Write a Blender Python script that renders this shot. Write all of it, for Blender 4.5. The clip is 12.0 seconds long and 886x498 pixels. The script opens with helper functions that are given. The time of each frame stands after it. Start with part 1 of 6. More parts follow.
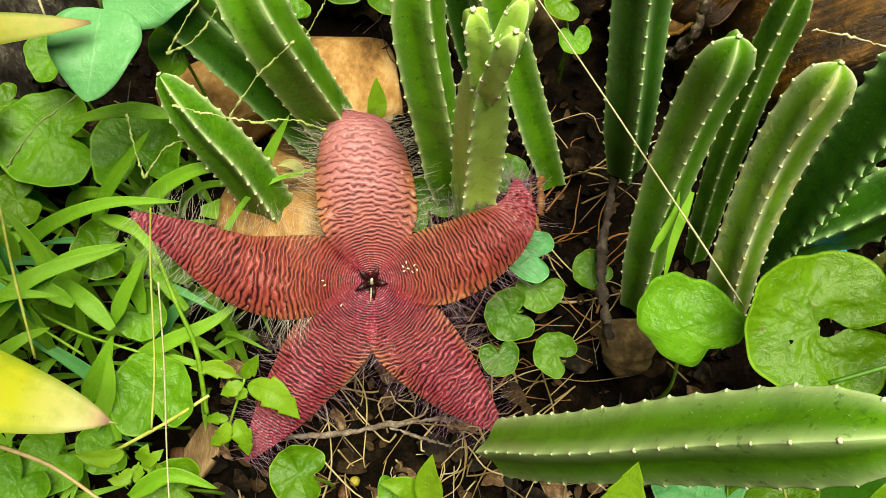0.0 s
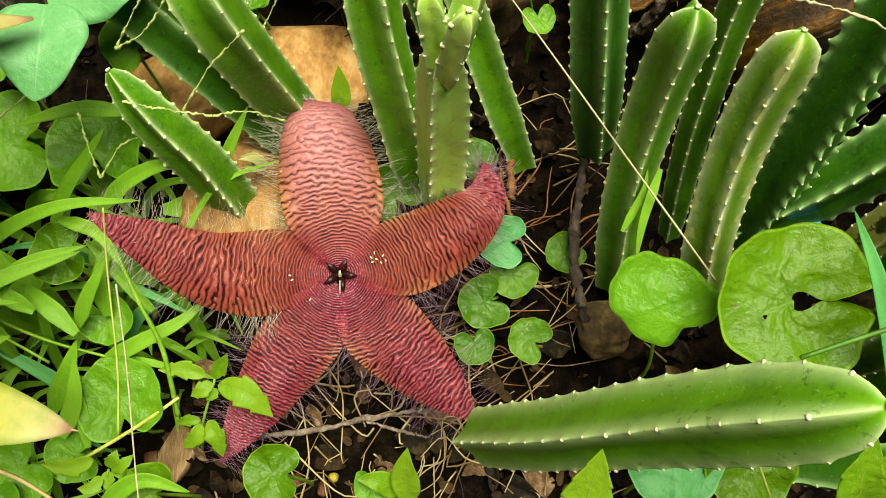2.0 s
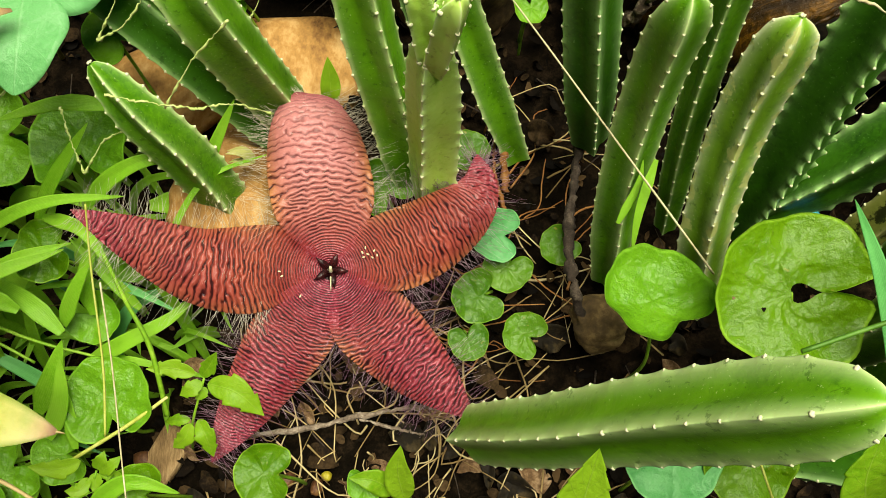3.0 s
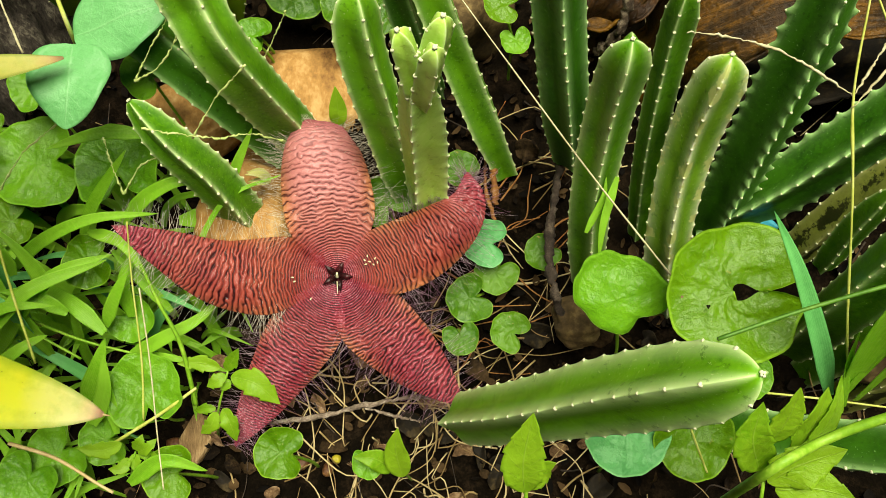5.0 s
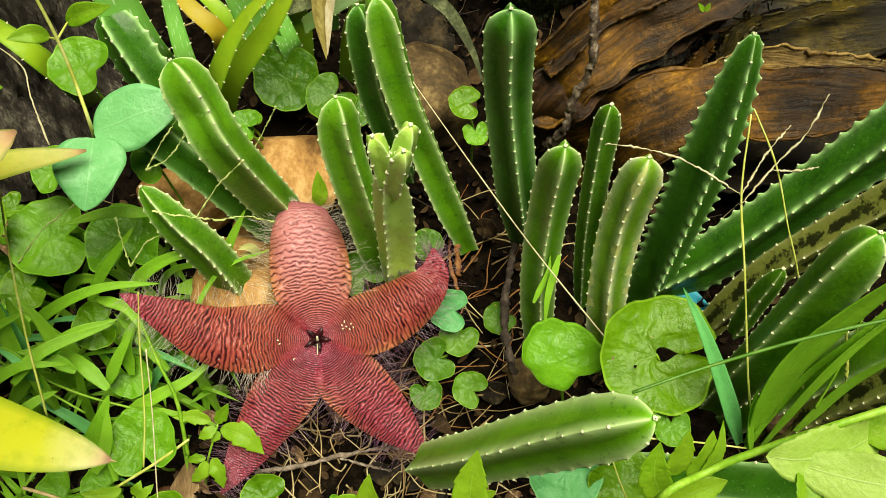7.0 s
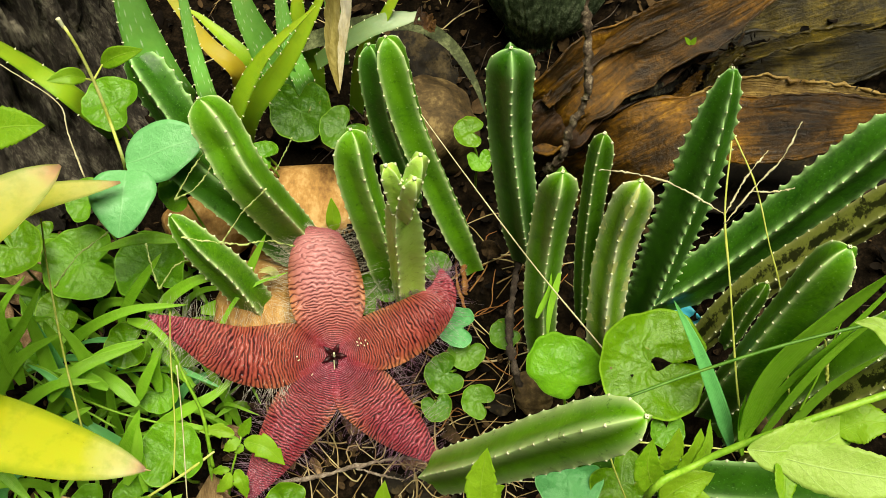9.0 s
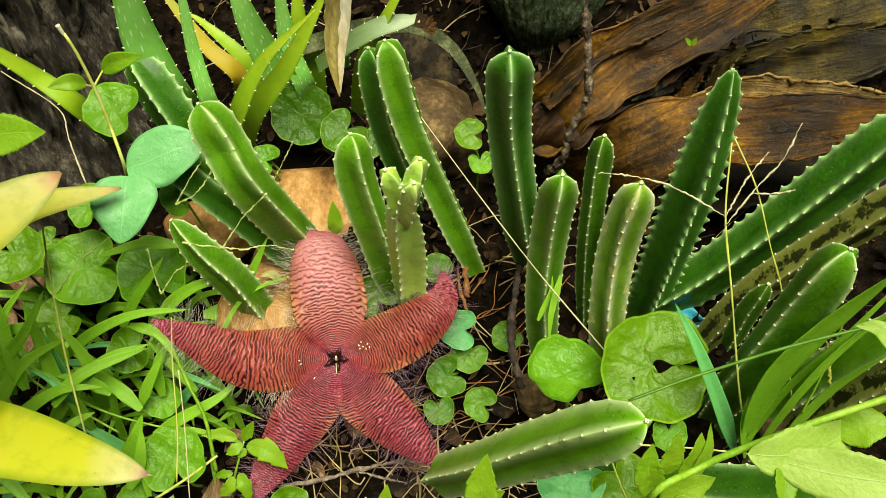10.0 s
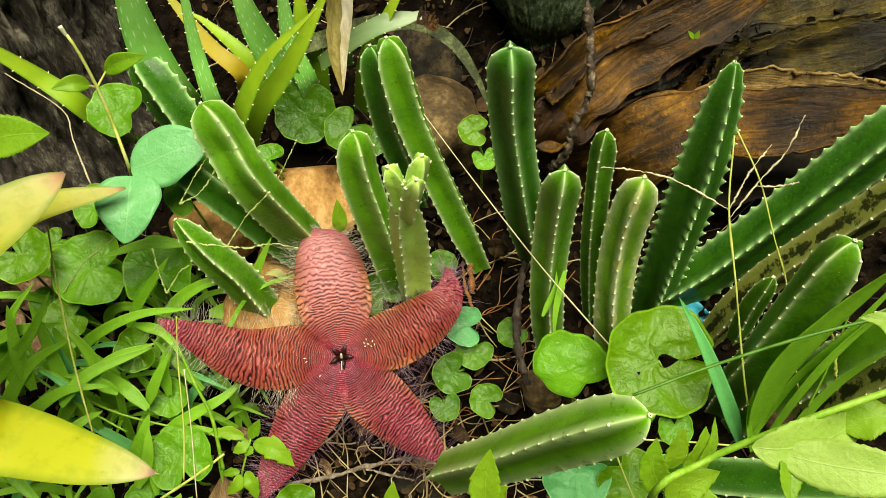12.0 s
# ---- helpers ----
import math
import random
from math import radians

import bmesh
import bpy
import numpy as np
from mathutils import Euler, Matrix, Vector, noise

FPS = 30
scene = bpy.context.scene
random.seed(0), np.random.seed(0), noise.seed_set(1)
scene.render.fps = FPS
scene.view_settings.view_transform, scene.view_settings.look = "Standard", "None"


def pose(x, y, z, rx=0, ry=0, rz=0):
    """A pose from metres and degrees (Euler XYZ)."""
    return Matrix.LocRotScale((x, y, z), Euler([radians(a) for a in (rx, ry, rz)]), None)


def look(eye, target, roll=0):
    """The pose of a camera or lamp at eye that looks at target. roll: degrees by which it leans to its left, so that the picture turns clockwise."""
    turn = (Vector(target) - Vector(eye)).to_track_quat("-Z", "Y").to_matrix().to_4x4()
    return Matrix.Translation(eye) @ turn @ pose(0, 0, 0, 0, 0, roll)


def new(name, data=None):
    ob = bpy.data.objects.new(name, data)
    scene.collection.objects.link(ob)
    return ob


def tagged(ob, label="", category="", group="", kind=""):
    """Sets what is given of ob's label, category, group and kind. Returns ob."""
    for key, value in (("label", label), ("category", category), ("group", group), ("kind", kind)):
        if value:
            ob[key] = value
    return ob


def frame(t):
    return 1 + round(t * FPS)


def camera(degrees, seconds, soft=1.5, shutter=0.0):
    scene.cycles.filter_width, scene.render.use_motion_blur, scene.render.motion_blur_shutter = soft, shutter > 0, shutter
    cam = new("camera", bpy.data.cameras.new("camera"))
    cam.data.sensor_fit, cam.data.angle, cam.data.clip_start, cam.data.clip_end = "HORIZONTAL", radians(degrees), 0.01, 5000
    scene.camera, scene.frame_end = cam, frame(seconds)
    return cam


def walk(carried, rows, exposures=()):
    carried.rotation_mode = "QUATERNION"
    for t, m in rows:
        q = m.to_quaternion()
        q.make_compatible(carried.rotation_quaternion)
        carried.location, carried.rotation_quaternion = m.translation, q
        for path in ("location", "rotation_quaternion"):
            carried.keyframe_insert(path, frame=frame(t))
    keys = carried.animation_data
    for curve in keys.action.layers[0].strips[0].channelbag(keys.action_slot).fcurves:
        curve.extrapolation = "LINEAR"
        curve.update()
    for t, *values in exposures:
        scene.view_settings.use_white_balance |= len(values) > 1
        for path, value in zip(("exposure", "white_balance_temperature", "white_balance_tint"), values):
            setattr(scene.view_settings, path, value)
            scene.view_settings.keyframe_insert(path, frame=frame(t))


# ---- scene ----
cam = camera(57.5, 12.0, soft=0.4)
PATH = [
    (0, (0.013, 0.012, 0.464), (0.011, 1.091, -1.22), 1.0),
    (0.5, (0.019, 0.015, 0.464), (0.024, 1.089, -1.223), 0.3),
    (1, (0.022, 0.016, 0.459), (0.041, 1.076, -1.237), 0.5),
    (1.5, (0.023, 0.016, 0.458), (0.046, 1.069, -1.242), 0.2),
    (2, (0.025, 0.017, 0.455), (0.054, 1.073, -1.243), 0.0),
    (2.5, (0.024, 0.019, 0.451), (0.064, 1.069, -1.251), 0.2),
    (3, (0.027, 0.022, 0.447), (0.067, 1.065, -1.259), 0.0),
    (5, (0.047, -0.014, 0.506), (0.032, 1.044, -1.191), -3.1),
    (5.5, (0.047, -0.029, 0.53), (0.029, 1.059, -1.148), -2.6),
    (6, (0.045, -0.039, 0.547), (0.054, 1.093, -1.101), -1.2),
    (6.5, (0.047, -0.045, 0.563), (0.089, 1.121, -1.061), 0.0),
    (7, (0.053, -0.056, 0.58), (0.107, 1.127, -1.032), 0.1),
    (9, (0.048, -0.085, 0.614), (0.096, 1.146, -0.962), -1.0),
    (9.5, (0.049, -0.084, 0.614), (0.087, 1.146, -0.962), -1.5),
    (10, (0.052, -0.082, 0.616), (0.086, 1.147, -0.962), -1.9),
    (10.5, (0.055, -0.082, 0.615), (0.081, 1.148, -0.962), -2.3),
    (11, (0.057, -0.083, 0.618), (0.082, 1.147, -0.959), -2.6),
    (11.5, (0.055, -0.083, 0.616), (0.073, 1.144, -0.963), -2.9),
    (12, (0.056, -0.083, 0.615), (0.068, 1.143, -0.965), -3.3),
]
walk(cam, [(t, look(eye, target, roll)) for t, eye, target, roll in PATH], exposures=[(0, 0.06, 7200, 2), (12, 0.05, 7200, 2)])

# ---- light: soft shade under an open sky ----
world = bpy.data.worlds.new("sky")
scene.world = world
world.use_nodes = True
wn = world.node_tree
sky = wn.nodes.new("ShaderNodeTexSky")
sky.sky_type, sky.sun_disc = "NISHITA", False
sky.sun_elevation, sky.sun_rotation = radians(77), radians(146)
wn.links.new(sky.outputs[0], wn.nodes["Background"].inputs[0])
wn.nodes["Background"].inputs[1].default_value = 0.008
sun_data = bpy.data.lights.new("sun", "SUN")
sun_data.energy, sun_data.angle, sun_data.color = 7.6, radians(42), (1.0, 0.96, 0.86)
sun = new("sun", sun_data)
sun.matrix_world = look((0.2, 0.0, 1.6), (0, 0.3, 0))

# Direction back to the camera; blades and thick leaves are turned to face it.
TOWARD_VIEW = Vector((0.08, -0.5, 0.86)).normalized()
# Mean camera position; the stems' ribs are turned towards it.
VIEW_POINT = np.array((0.05, -0.06, 0.58))


def ground(x, y):
    """Height of the soil: a bank that climbs towards the tree and a little to the right."""
    yy = 0.3 + 0.7 * math.tanh((y - 0.3) / 0.7)
    s = max(0.0, min(x, 0.7) - 0.08)
    return 0.3 * yy - 0.178 + 0.3 * s * s / (s + 0.04)


# ---- materials ----
def node(nt, kind, *links, **values):
    n = nt.nodes.new("ShaderNode" + kind)
    for key, value in values.items():
        if key == "operation":
            n.operation = value
        elif key == "feature":
            n.feature = value
        elif key == "attribute_name":
            n.attribute_name = value
        else:
            n.inputs[key.replace("_", " ")].default_value = value
    for slot, out in links:
        nt.links.new(out, n.inputs[slot])
    return n


def ramp(nt, source, *stops):
    n = nt.nodes.new("ShaderNodeValToRGB")
    e = n.color_ramp.elements
    while len(e) < len(stops):
        e.new(0.5)
    for el, (at, c) in zip(e, stops):
        el.position, el.color = at, (*c, 1)
    nt.links.new(source, n.inputs[0])
    return n.outputs[0]


def grey(nt, source, lo, hi, a=0.0, b=1.0):
    n = node(nt, "MapRange", (0, source))
    for i, v in ((1, lo), (2, hi), (3, a), (4, b)):
        n.inputs[i].default_value = v
    return n.outputs[0]


def calc(nt, op, a, b=0.0):
    n = node(nt, "Math", operation=op)
    for i, v in ((0, a), (1, b)):
        if isinstance(v, (int, float)):
            n.inputs[i].default_value = v
        else:
            nt.links.new(v, n.inputs[i])
    return n.outputs[0]


def blend(nt, fac, a, b, kind="MIX"):
    n = nt.nodes.new("ShaderNodeMix")
    n.data_type, n.blend_type = "RGBA", kind
    for i, v in ((0, fac), (6, a), (7, b)):
        if isinstance(v, (int, float)):
            n.inputs[i].default_value = v
        elif isinstance(v, tuple):
            n.inputs[i].default_value = (*v, 1)
        else:
            nt.links.new(v, n.inputs[i])
    return n.outputs[2]


def surface(name):
    m = bpy.data.materials.new(name)
    m.use_nodes = True
    nt = m.node_tree
    return m, nt, nt.nodes["Principled BSDF"]


def noise_at(nt, scale, detail=4.0, rough=0.55, coords=None, stretch=None):
    if coords is None:
        coords = nt.nodes.new("ShaderNodeTexCoord").outputs["Object"]
    if stretch:
        mp = node(nt, "Mapping", (0, coords))
        mp.inputs["Scale"].default_value = stretch
        coords = mp.outputs[0]
    n = node(nt, "TexNoise", ("Vector", coords), Scale=scale, Detail=detail, Roughness=rough)
    return n.outputs[0]


def bumped(nt, bsdf, height, strength, distance=0.001):
    b = node(nt, "Bump", ("Height", height), Strength=strength, Distance=distance)
    nt.links.new(b.outputs[0], bsdf.inputs["Normal"])
    return b


def see_through(nt, bsdf, colour, amount):
    """Lets some light through a leaf."""
    tr = node(nt, "BsdfTranslucent", ("Color", colour))
    mx = node(nt, "MixShader", (1, bsdf.outputs[0]), (2, tr.outputs[0]))
    mx.inputs[0].default_value = amount
    nt.links.new(mx.outputs[0], nt.nodes["Material Output"].inputs[0])


def set_in(bsdf, **values):
    for key, value in values.items():
        bsdf.inputs[key.replace("_", " ")].default_value = value


def leaf_material(name, deep, pale, vein, pattern, rough=0.33, through_light=0.3, spots=None):
    m, nt, p = surface(name)
    uv = nt.nodes.new("ShaderNodeUVMap").outputs[0]
    sep = node(nt, "SeparateXYZ", (0, uv))
    u, v = sep.outputs[0], sep.outputs[1]
    if pattern == "radial":
        ang = calc(nt, "ARCTAN2", v, u)
        wob = noise_at(nt, 3.0, 3.0, 0.5, uv)
        wave = calc(nt, "ABSOLUTE", calc(nt, "SINE", calc(nt, "ADD", calc(nt, "MULTIPLY", ang, 3.5), calc(nt, "MULTIPLY", wob, 2.6))))
        cells = node(nt, "TexVoronoi", ("Vector", node(nt, "VectorMath", (0, uv), (1, node(nt, "TexNoise", ("Vector", uv), Scale=4.0).outputs[1]), operation="ADD").outputs[0]), feature="DISTANCE_TO_EDGE", Scale=5.0)
        line = calc(nt, "MAXIMUM", grey(nt, wave, 0.0, 0.09, 0.45, 0.0), grey(nt, cells.outputs[0], 0.0, 0.09, 0.12, 0.0))
    elif pattern == "parallel":
        wave = calc(nt, "ABSOLUTE", calc(nt, "SINE", calc(nt, "MULTIPLY", v, 16.0)))
        line = grey(nt, wave, 0.0, 0.6, 0.35, 0.0)
    else:
        side = calc(nt, "ABSOLUTE", v)
        wave = calc(nt, "ABSOLUTE", calc(nt, "SINE", calc(nt, "MULTIPLY", calc(nt, "SUBTRACT", u, calc(nt, "MULTIPLY", side, 0.22)), 20.0)))
        line = calc(nt, "MAXIMUM", grey(nt, wave, 0.0, 0.12, 0.4, 0.0), grey(nt, side, 0.0, 0.05, 0.7, 0.0))
    rnd = nt.nodes.new("ShaderNodeObjectInfo").outputs["Random"]
    big = noise_at(nt, 45.0, 3.0)
    fine = noise_at(nt, 420.0, 5.0, 0.65)
    mixf = calc(nt, "ADD", calc(nt, "MULTIPLY", big, 0.75), calc(nt, "MULTIPLY", rnd, 0.35))
    col = blend(nt, grey(nt, mixf, 0.3, 0.85), deep, pale)
    col = blend(nt, grey(nt, fine, 0.35, 0.7, 0.0, 0.55), col, pale)
    col = blend(nt, calc(nt, "MULTIPLY", line, 0.7), col, vein)
    if pattern == "radial":
        rim = node(nt, "SeparateColor", (0, node(nt, "Attribute", attribute_name="pig").outputs[0])).outputs[0]
        col = blend(nt, grey(nt, rim, 0.95, 0.975, 0.0, 0.65), col, tuple(min(1.0, c * 1.35) for c in vein))
    if spots:
        blot = noise_at(nt, 160.0, 3.0)
        col = blend(nt, grey(nt, blot, 0.69, 0.75), col, spots)
    nt.links.new(col, p.inputs["Base Color"])
    set_in(p, Roughness=rough)
    p.inputs["Specular IOR Level"].default_value = 0.42
    swell, pucker = {"radial": (1.6, 0.55), "parallel": (0.25, 0.0)}.get(pattern, (0.9, 0.15))
    blister = noise_at(nt, 170.0, 3.0, 0.6)
    if pattern == "radial":
        nt.links.new(blend(nt, grey(nt, blister, 0.5, 0.72, 0.0, 0.4), col, deep), p.inputs["Base Color"])
    h = calc(nt, "ADD", calc(nt, "MULTIPLY", line, -0.09), calc(nt, "ADD", calc(nt, "MULTIPLY", fine, 0.18), calc(nt, "MULTIPLY", blister, pucker)))
    bumped(nt, p, calc(nt, "ADD", h, calc(nt, "MULTIPLY", big, swell)), 0.9, 0.0032)
    see_through(nt, p, col, through_light)
    return m


def mottled(name, dark, mid, light, scale, rough=0.85, stretch=None, bump=0.8, dist=0.002, island=False, spec=0.3):
    m, nt, p = surface(name)
    a = noise_at(nt, scale, 6.0, 0.62, stretch=stretch)
    b = noise_at(nt, scale * 6.5, 5.0, 0.6, stretch=stretch)
    f = calc(nt, "ADD", calc(nt, "MULTIPLY", a, 0.68), calc(nt, "MULTIPLY", b, 0.32))
    if island:
        r = nt.nodes.new("ShaderNodeNewGeometry").outputs["Random Per Island"]
        f = calc(nt, "ADD", calc(nt, "MULTIPLY", f, 0.55), calc(nt, "MULTIPLY", r, 0.45))
    col = ramp(nt, f, (0.33, dark), (0.5, mid), (0.67, light))
    nt.links.new(col, p.inputs["Base Color"])
    set_in(p, Roughness=rough)
    p.inputs["Specular IOR Level"].default_value = spec
    bumped(nt, p, f, bump, dist)
    return m


# Soil and litter are near black: shade between the plants set into their colour.
SOIL = mottled("shaded_soil", (0.0018, 0.0013, 0.0008), (0.005, 0.0035, 0.002), (0.022, 0.014, 0.008), 60, 0.95, bump=1.0, dist=0.004, spec=0.03)
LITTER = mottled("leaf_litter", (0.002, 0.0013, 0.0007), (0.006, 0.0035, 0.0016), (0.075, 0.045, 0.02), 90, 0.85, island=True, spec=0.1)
LITTER_PALE = mottled("dry_brown_leaf", (0.04, 0.02, 0.009), (0.17, 0.1, 0.05), (0.42, 0.29, 0.17), 110, 0.8, spec=0.15)
STRAW = mottled("dry_straw", (0.19, 0.12, 0.045), (0.36, 0.26, 0.11), (0.55, 0.44, 0.23), 70, 0.6, island=True, bump=0.3)
GNARL = mottled("knotted_bark", (0.008, 0.005, 0.003), (0.08, 0.055, 0.035), (0.42, 0.34, 0.24), 150, 0.9, bump=1.0)
TWIG = mottled("grey_twig", (0.03, 0.022, 0.015), (0.2, 0.15, 0.11), (0.5, 0.43, 0.34), 130, 0.9)
DARK_TWIG = mottled("dark_twig", (0.012, 0.009, 0.007), (0.04, 0.028, 0.02), (0.13, 0.1, 0.075), 130, 0.9)
STONE = mottled("ochre_stone", (0.1, 0.042, 0.01), (0.36, 0.19, 0.055), (0.6, 0.4, 0.17), 30, 0.8, stretch=(1.2, 0.7, 1.0), dist=0.004)
DULL_STONE = mottled("mossy_stone", (0.012, 0.008, 0.003), (0.08, 0.05, 0.018), (0.26, 0.18, 0.07), 34, 0.85)
BARK = mottled("trunk_bark", (0.004, 0.003, 0.002), (0.045, 0.036, 0.027), (0.23, 0.205, 0.15), 55, 0.92, stretch=(1.3, 1.3, 0.45), bump=1.0, dist=0.008)
MOSS = mottled("mossy_bark", (0.012, 0.018, 0.009), (0.08, 0.12, 0.05), (0.42, 0.5, 0.3), 110, 0.95, bump=1.0, dist=0.004)
# Near-black husk colour paints in the shade of the gaps between dead leaves.
DULL_HUSK = mottled("shaded_husk", (0.002, 0.0013, 0.0006), (0.012, 0.008, 0.003), (0.08, 0.055, 0.02), 40, 0.8, dist=0.003)
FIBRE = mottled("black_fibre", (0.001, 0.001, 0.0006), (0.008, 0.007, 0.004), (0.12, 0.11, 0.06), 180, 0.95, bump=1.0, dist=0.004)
WOOD = mottled("wood_chip", (0.08, 0.045, 0.018), (0.26, 0.16, 0.07), (0.5, 0.35, 0.18), 110, 0.8, stretch=(1.6, 0.25, 1.0), bump=1.0)
NUT = mottled("brown_nut", (0.03, 0.012, 0.006), (0.12, 0.05, 0.02), (0.3, 0.16, 0.05), 60, 0.5)
CREAM = mottled("cream", (0.48, 0.48, 0.26), (0.66, 0.66, 0.42), (0.8, 0.8, 0.62), 300, 0.6, bump=0.2)
PLASTIC = mottled("blue_plastic", (0.03, 0.3, 0.42), (0.06, 0.42, 0.55), (0.2, 0.6, 0.7), 60, 0.35, bump=0.3)
GREEN_STALK = mottled("green_stalk", (0.09, 0.22, 0.012), (0.18, 0.36, 0.02), (0.32, 0.5, 0.06), 70, 0.5, bump=0.2)
YELLOW_STALK = mottled("yellow_stalk", (0.3, 0.34, 0.04), (0.46, 0.5, 0.1), (0.62, 0.62, 0.25), 70, 0.5, bump=0.2)

KIDNEY = leaf_material("kidney_leaf", (0.06, 0.21, 0.006), (0.18, 0.42, 0.018), (0.22, 0.46, 0.04), "radial")
LIME = leaf_material("lime_leaf", (0.055, 0.17, 0.003), (0.14, 0.3, 0.007), (0.25, 0.44, 0.035), "radial", spots=(0.34, 0.33, 0.05))
WORN_LEAF = leaf_material("worn_leaf", (0.03, 0.12, 0.004), (0.12, 0.28, 0.012), (0.2, 0.36, 0.04), "radial", spots=(0.36, 0.3, 0.05))
BLUISH = leaf_material("bluish_leaf", (0.1, 0.37, 0.1), (0.2, 0.54, 0.2), (0.28, 0.58, 0.26), "feather", 0.34)
SPRING = leaf_material("spring_leaf", (0.16, 0.38, 0.01), (0.34, 0.56, 0.03), (0.42, 0.62, 0.09), "feather", 0.42, 0.48)
GRASS = leaf_material("grass_leaf", (0.2, 0.5, 0.016), (0.38, 0.7, 0.06), (0.46, 0.74, 0.12), "parallel", 0.3, 0.48)
YELLOW_LEAF = leaf_material("pale_bract", (0.4, 0.42, 0.1), (0.6, 0.6, 0.22), (0.66, 0.66, 0.3), "feather", 0.5)
PALE_LEAF = leaf_material("pale_green_leaf", (0.34, 0.55, 0.06), (0.53, 0.71, 0.17), (0.6, 0.76, 0.32), "feather", 0.4, 0.5)
BLUISH_ROUND = leaf_material("blue_green_leaf", (0.07, 0.34, 0.1), (0.16, 0.5, 0.16), (0.24, 0.54, 0.22), "radial", 0.36)
BLUE_GRASS = leaf_material("blue_green_grass", (0.1, 0.42, 0.1), (0.2, 0.6, 0.18), (0.28, 0.64, 0.24), "parallel", 0.38)
HUSK_PALE = mottled("lit_buff_husk", (0.42, 0.32, 0.12), (0.68, 0.6, 0.4), (0.82, 0.78, 0.68), 40, 0.6, stretch=(1.5, 1.5, 0.4))
BUFF_OLIVE = mottled("buff_olive_husk", (0.16, 0.12, 0.025), (0.34, 0.28, 0.08), (0.55, 0.46, 0.2), 45, 0.6, stretch=(1.5, 1.5, 0.4))
MOSS_LEAF = mottled("grey_green_husk", (0.008, 0.012, 0.004), (0.045, 0.055, 0.018), (0.18, 0.2, 0.09), 45, 0.8)
STRAW_RED = mottled("rotten_wood", (0.1, 0.035, 0.01), (0.26, 0.11, 0.03), (0.42, 0.22, 0.07), 80, 0.8)
DARK_STALK = mottled("dark_green_stalk", (0.03, 0.09, 0.006), (0.06, 0.16, 0.012), (0.11, 0.24, 0.03), 70, 0.5, bump=0.2)
SPIKE = mottled("pale_spike", (0.36, 0.3, 0.16), (0.52, 0.47, 0.28), (0.68, 0.64, 0.45), 200, 0.6, bump=0.2)
SPIKE_GREEN = mottled("green_spike", (0.26, 0.34, 0.08), (0.42, 0.5, 0.16), (0.58, 0.6, 0.3), 200, 0.6, bump=0.2)
BERRY = mottled("yellow_berry", (0.22, 0.2, 0.02), (0.36, 0.3, 0.02), (0.42, 0.36, 0.05), 60, 0.4)


def stem_material(name, deep, pale, ridge, scar, worn_colour=(0.2, 0.16, 0.075), lean=0.12):
    m, nt, p = surface(name)
    at = node(nt, "Attribute", attribute_name="pig")
    sep = node(nt, "SeparateColor", (0, at.outputs[0]))
    big = noise_at(nt, 38.0, 3.0)
    fine = noise_at(nt, 330.0, 5.0, 0.65)
    speck = noise_at(nt, 700.0, 2.0)
    rnd = nt.nodes.new("ShaderNodeObjectInfo").outputs["Random"]
    col = blend(nt, grey(nt, calc(nt, "ADD", big, calc(nt, "MULTIPLY", rnd, 0.3)), 0.35, 0.9), deep, pale)
    col = blend(nt, grey(nt, fine, 0.4, 0.75, 0.0, 0.7), col, pale)
    marks = noise_at(nt, 120.0, 5.0, 0.7)
    col = blend(nt, grey(nt, marks, 0.58, 0.72, 0.0, 0.6), col, deep)
    # pale ribs, with the highlight along them painted into the same colour
    col = blend(nt, calc(nt, "MULTIPLY", sep.outputs[0], 0.9), col, ridge)
    col = blend(nt, grey(nt, speck, 0.67, 0.74, 0.0, 0.35), col, ridge)
    pit = noise_at(nt, 210.0, 4.0, 0.7)
    col = blend(nt, grey(nt, pit, 0.6, 0.66, 0.0, 0.45), col, tuple(0.5 * c for c in deep))
    if scar:
        worn = noise_at(nt, 70.0, 6.0, 0.7)
        col = blend(nt, grey(nt, calc(nt, "ADD", worn, calc(nt, "MULTIPLY", sep.outputs[1], lean)), scar, scar + 0.05), col, worn_colour)
    nt.links.new(col, p.inputs["Base Color"])
    set_in(p, Roughness=0.4)
    p.inputs["Specular IOR Level"].default_value = 0.26
    p.inputs["Subsurface Weight"].default_value = 0.1
    p.inputs["Subsurface Radius"].default_value = (0.6, 1.0, 0.25)
    p.inputs["Subsurface Scale"].default_value = 0.003
    bumped(nt, p, calc(nt, "ADD", calc(nt, "MULTIPLY", fine, 0.6), calc(nt, "ADD", big, calc(nt, "MULTIPLY", marks, 0.15))), 0.4, 0.0012)
    return m


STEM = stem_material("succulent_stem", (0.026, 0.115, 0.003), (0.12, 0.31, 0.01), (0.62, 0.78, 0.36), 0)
# Darker copy of STEM; the shade on these stems is part of the colour.
STEM_SHADED = stem_material("shaded_green_stem", (0.009, 0.052, 0.0025), (0.045, 0.16, 0.007), (0.42, 0.68, 0.26), 0)
STEM_PALE = stem_material("pale_stem", (0.045, 0.12, 0.006), (0.15, 0.3, 0.018), (0.86, 0.88, 0.6), 0.7, (0.42, 0.46, 0.16), 0.22)
STEM_YOUNG = stem_material("young_stem", (0.36, 0.6, 0.06), (0.52, 0.74, 0.16), (0.66, 0.82, 0.4), 0)
STEM_WORN = stem_material("worn_stem", (0.12, 0.15, 0.02), (0.26, 0.28, 0.06), (0.4, 0.4, 0.16), 0.42, (0.022, 0.026, 0.006), -0.2)


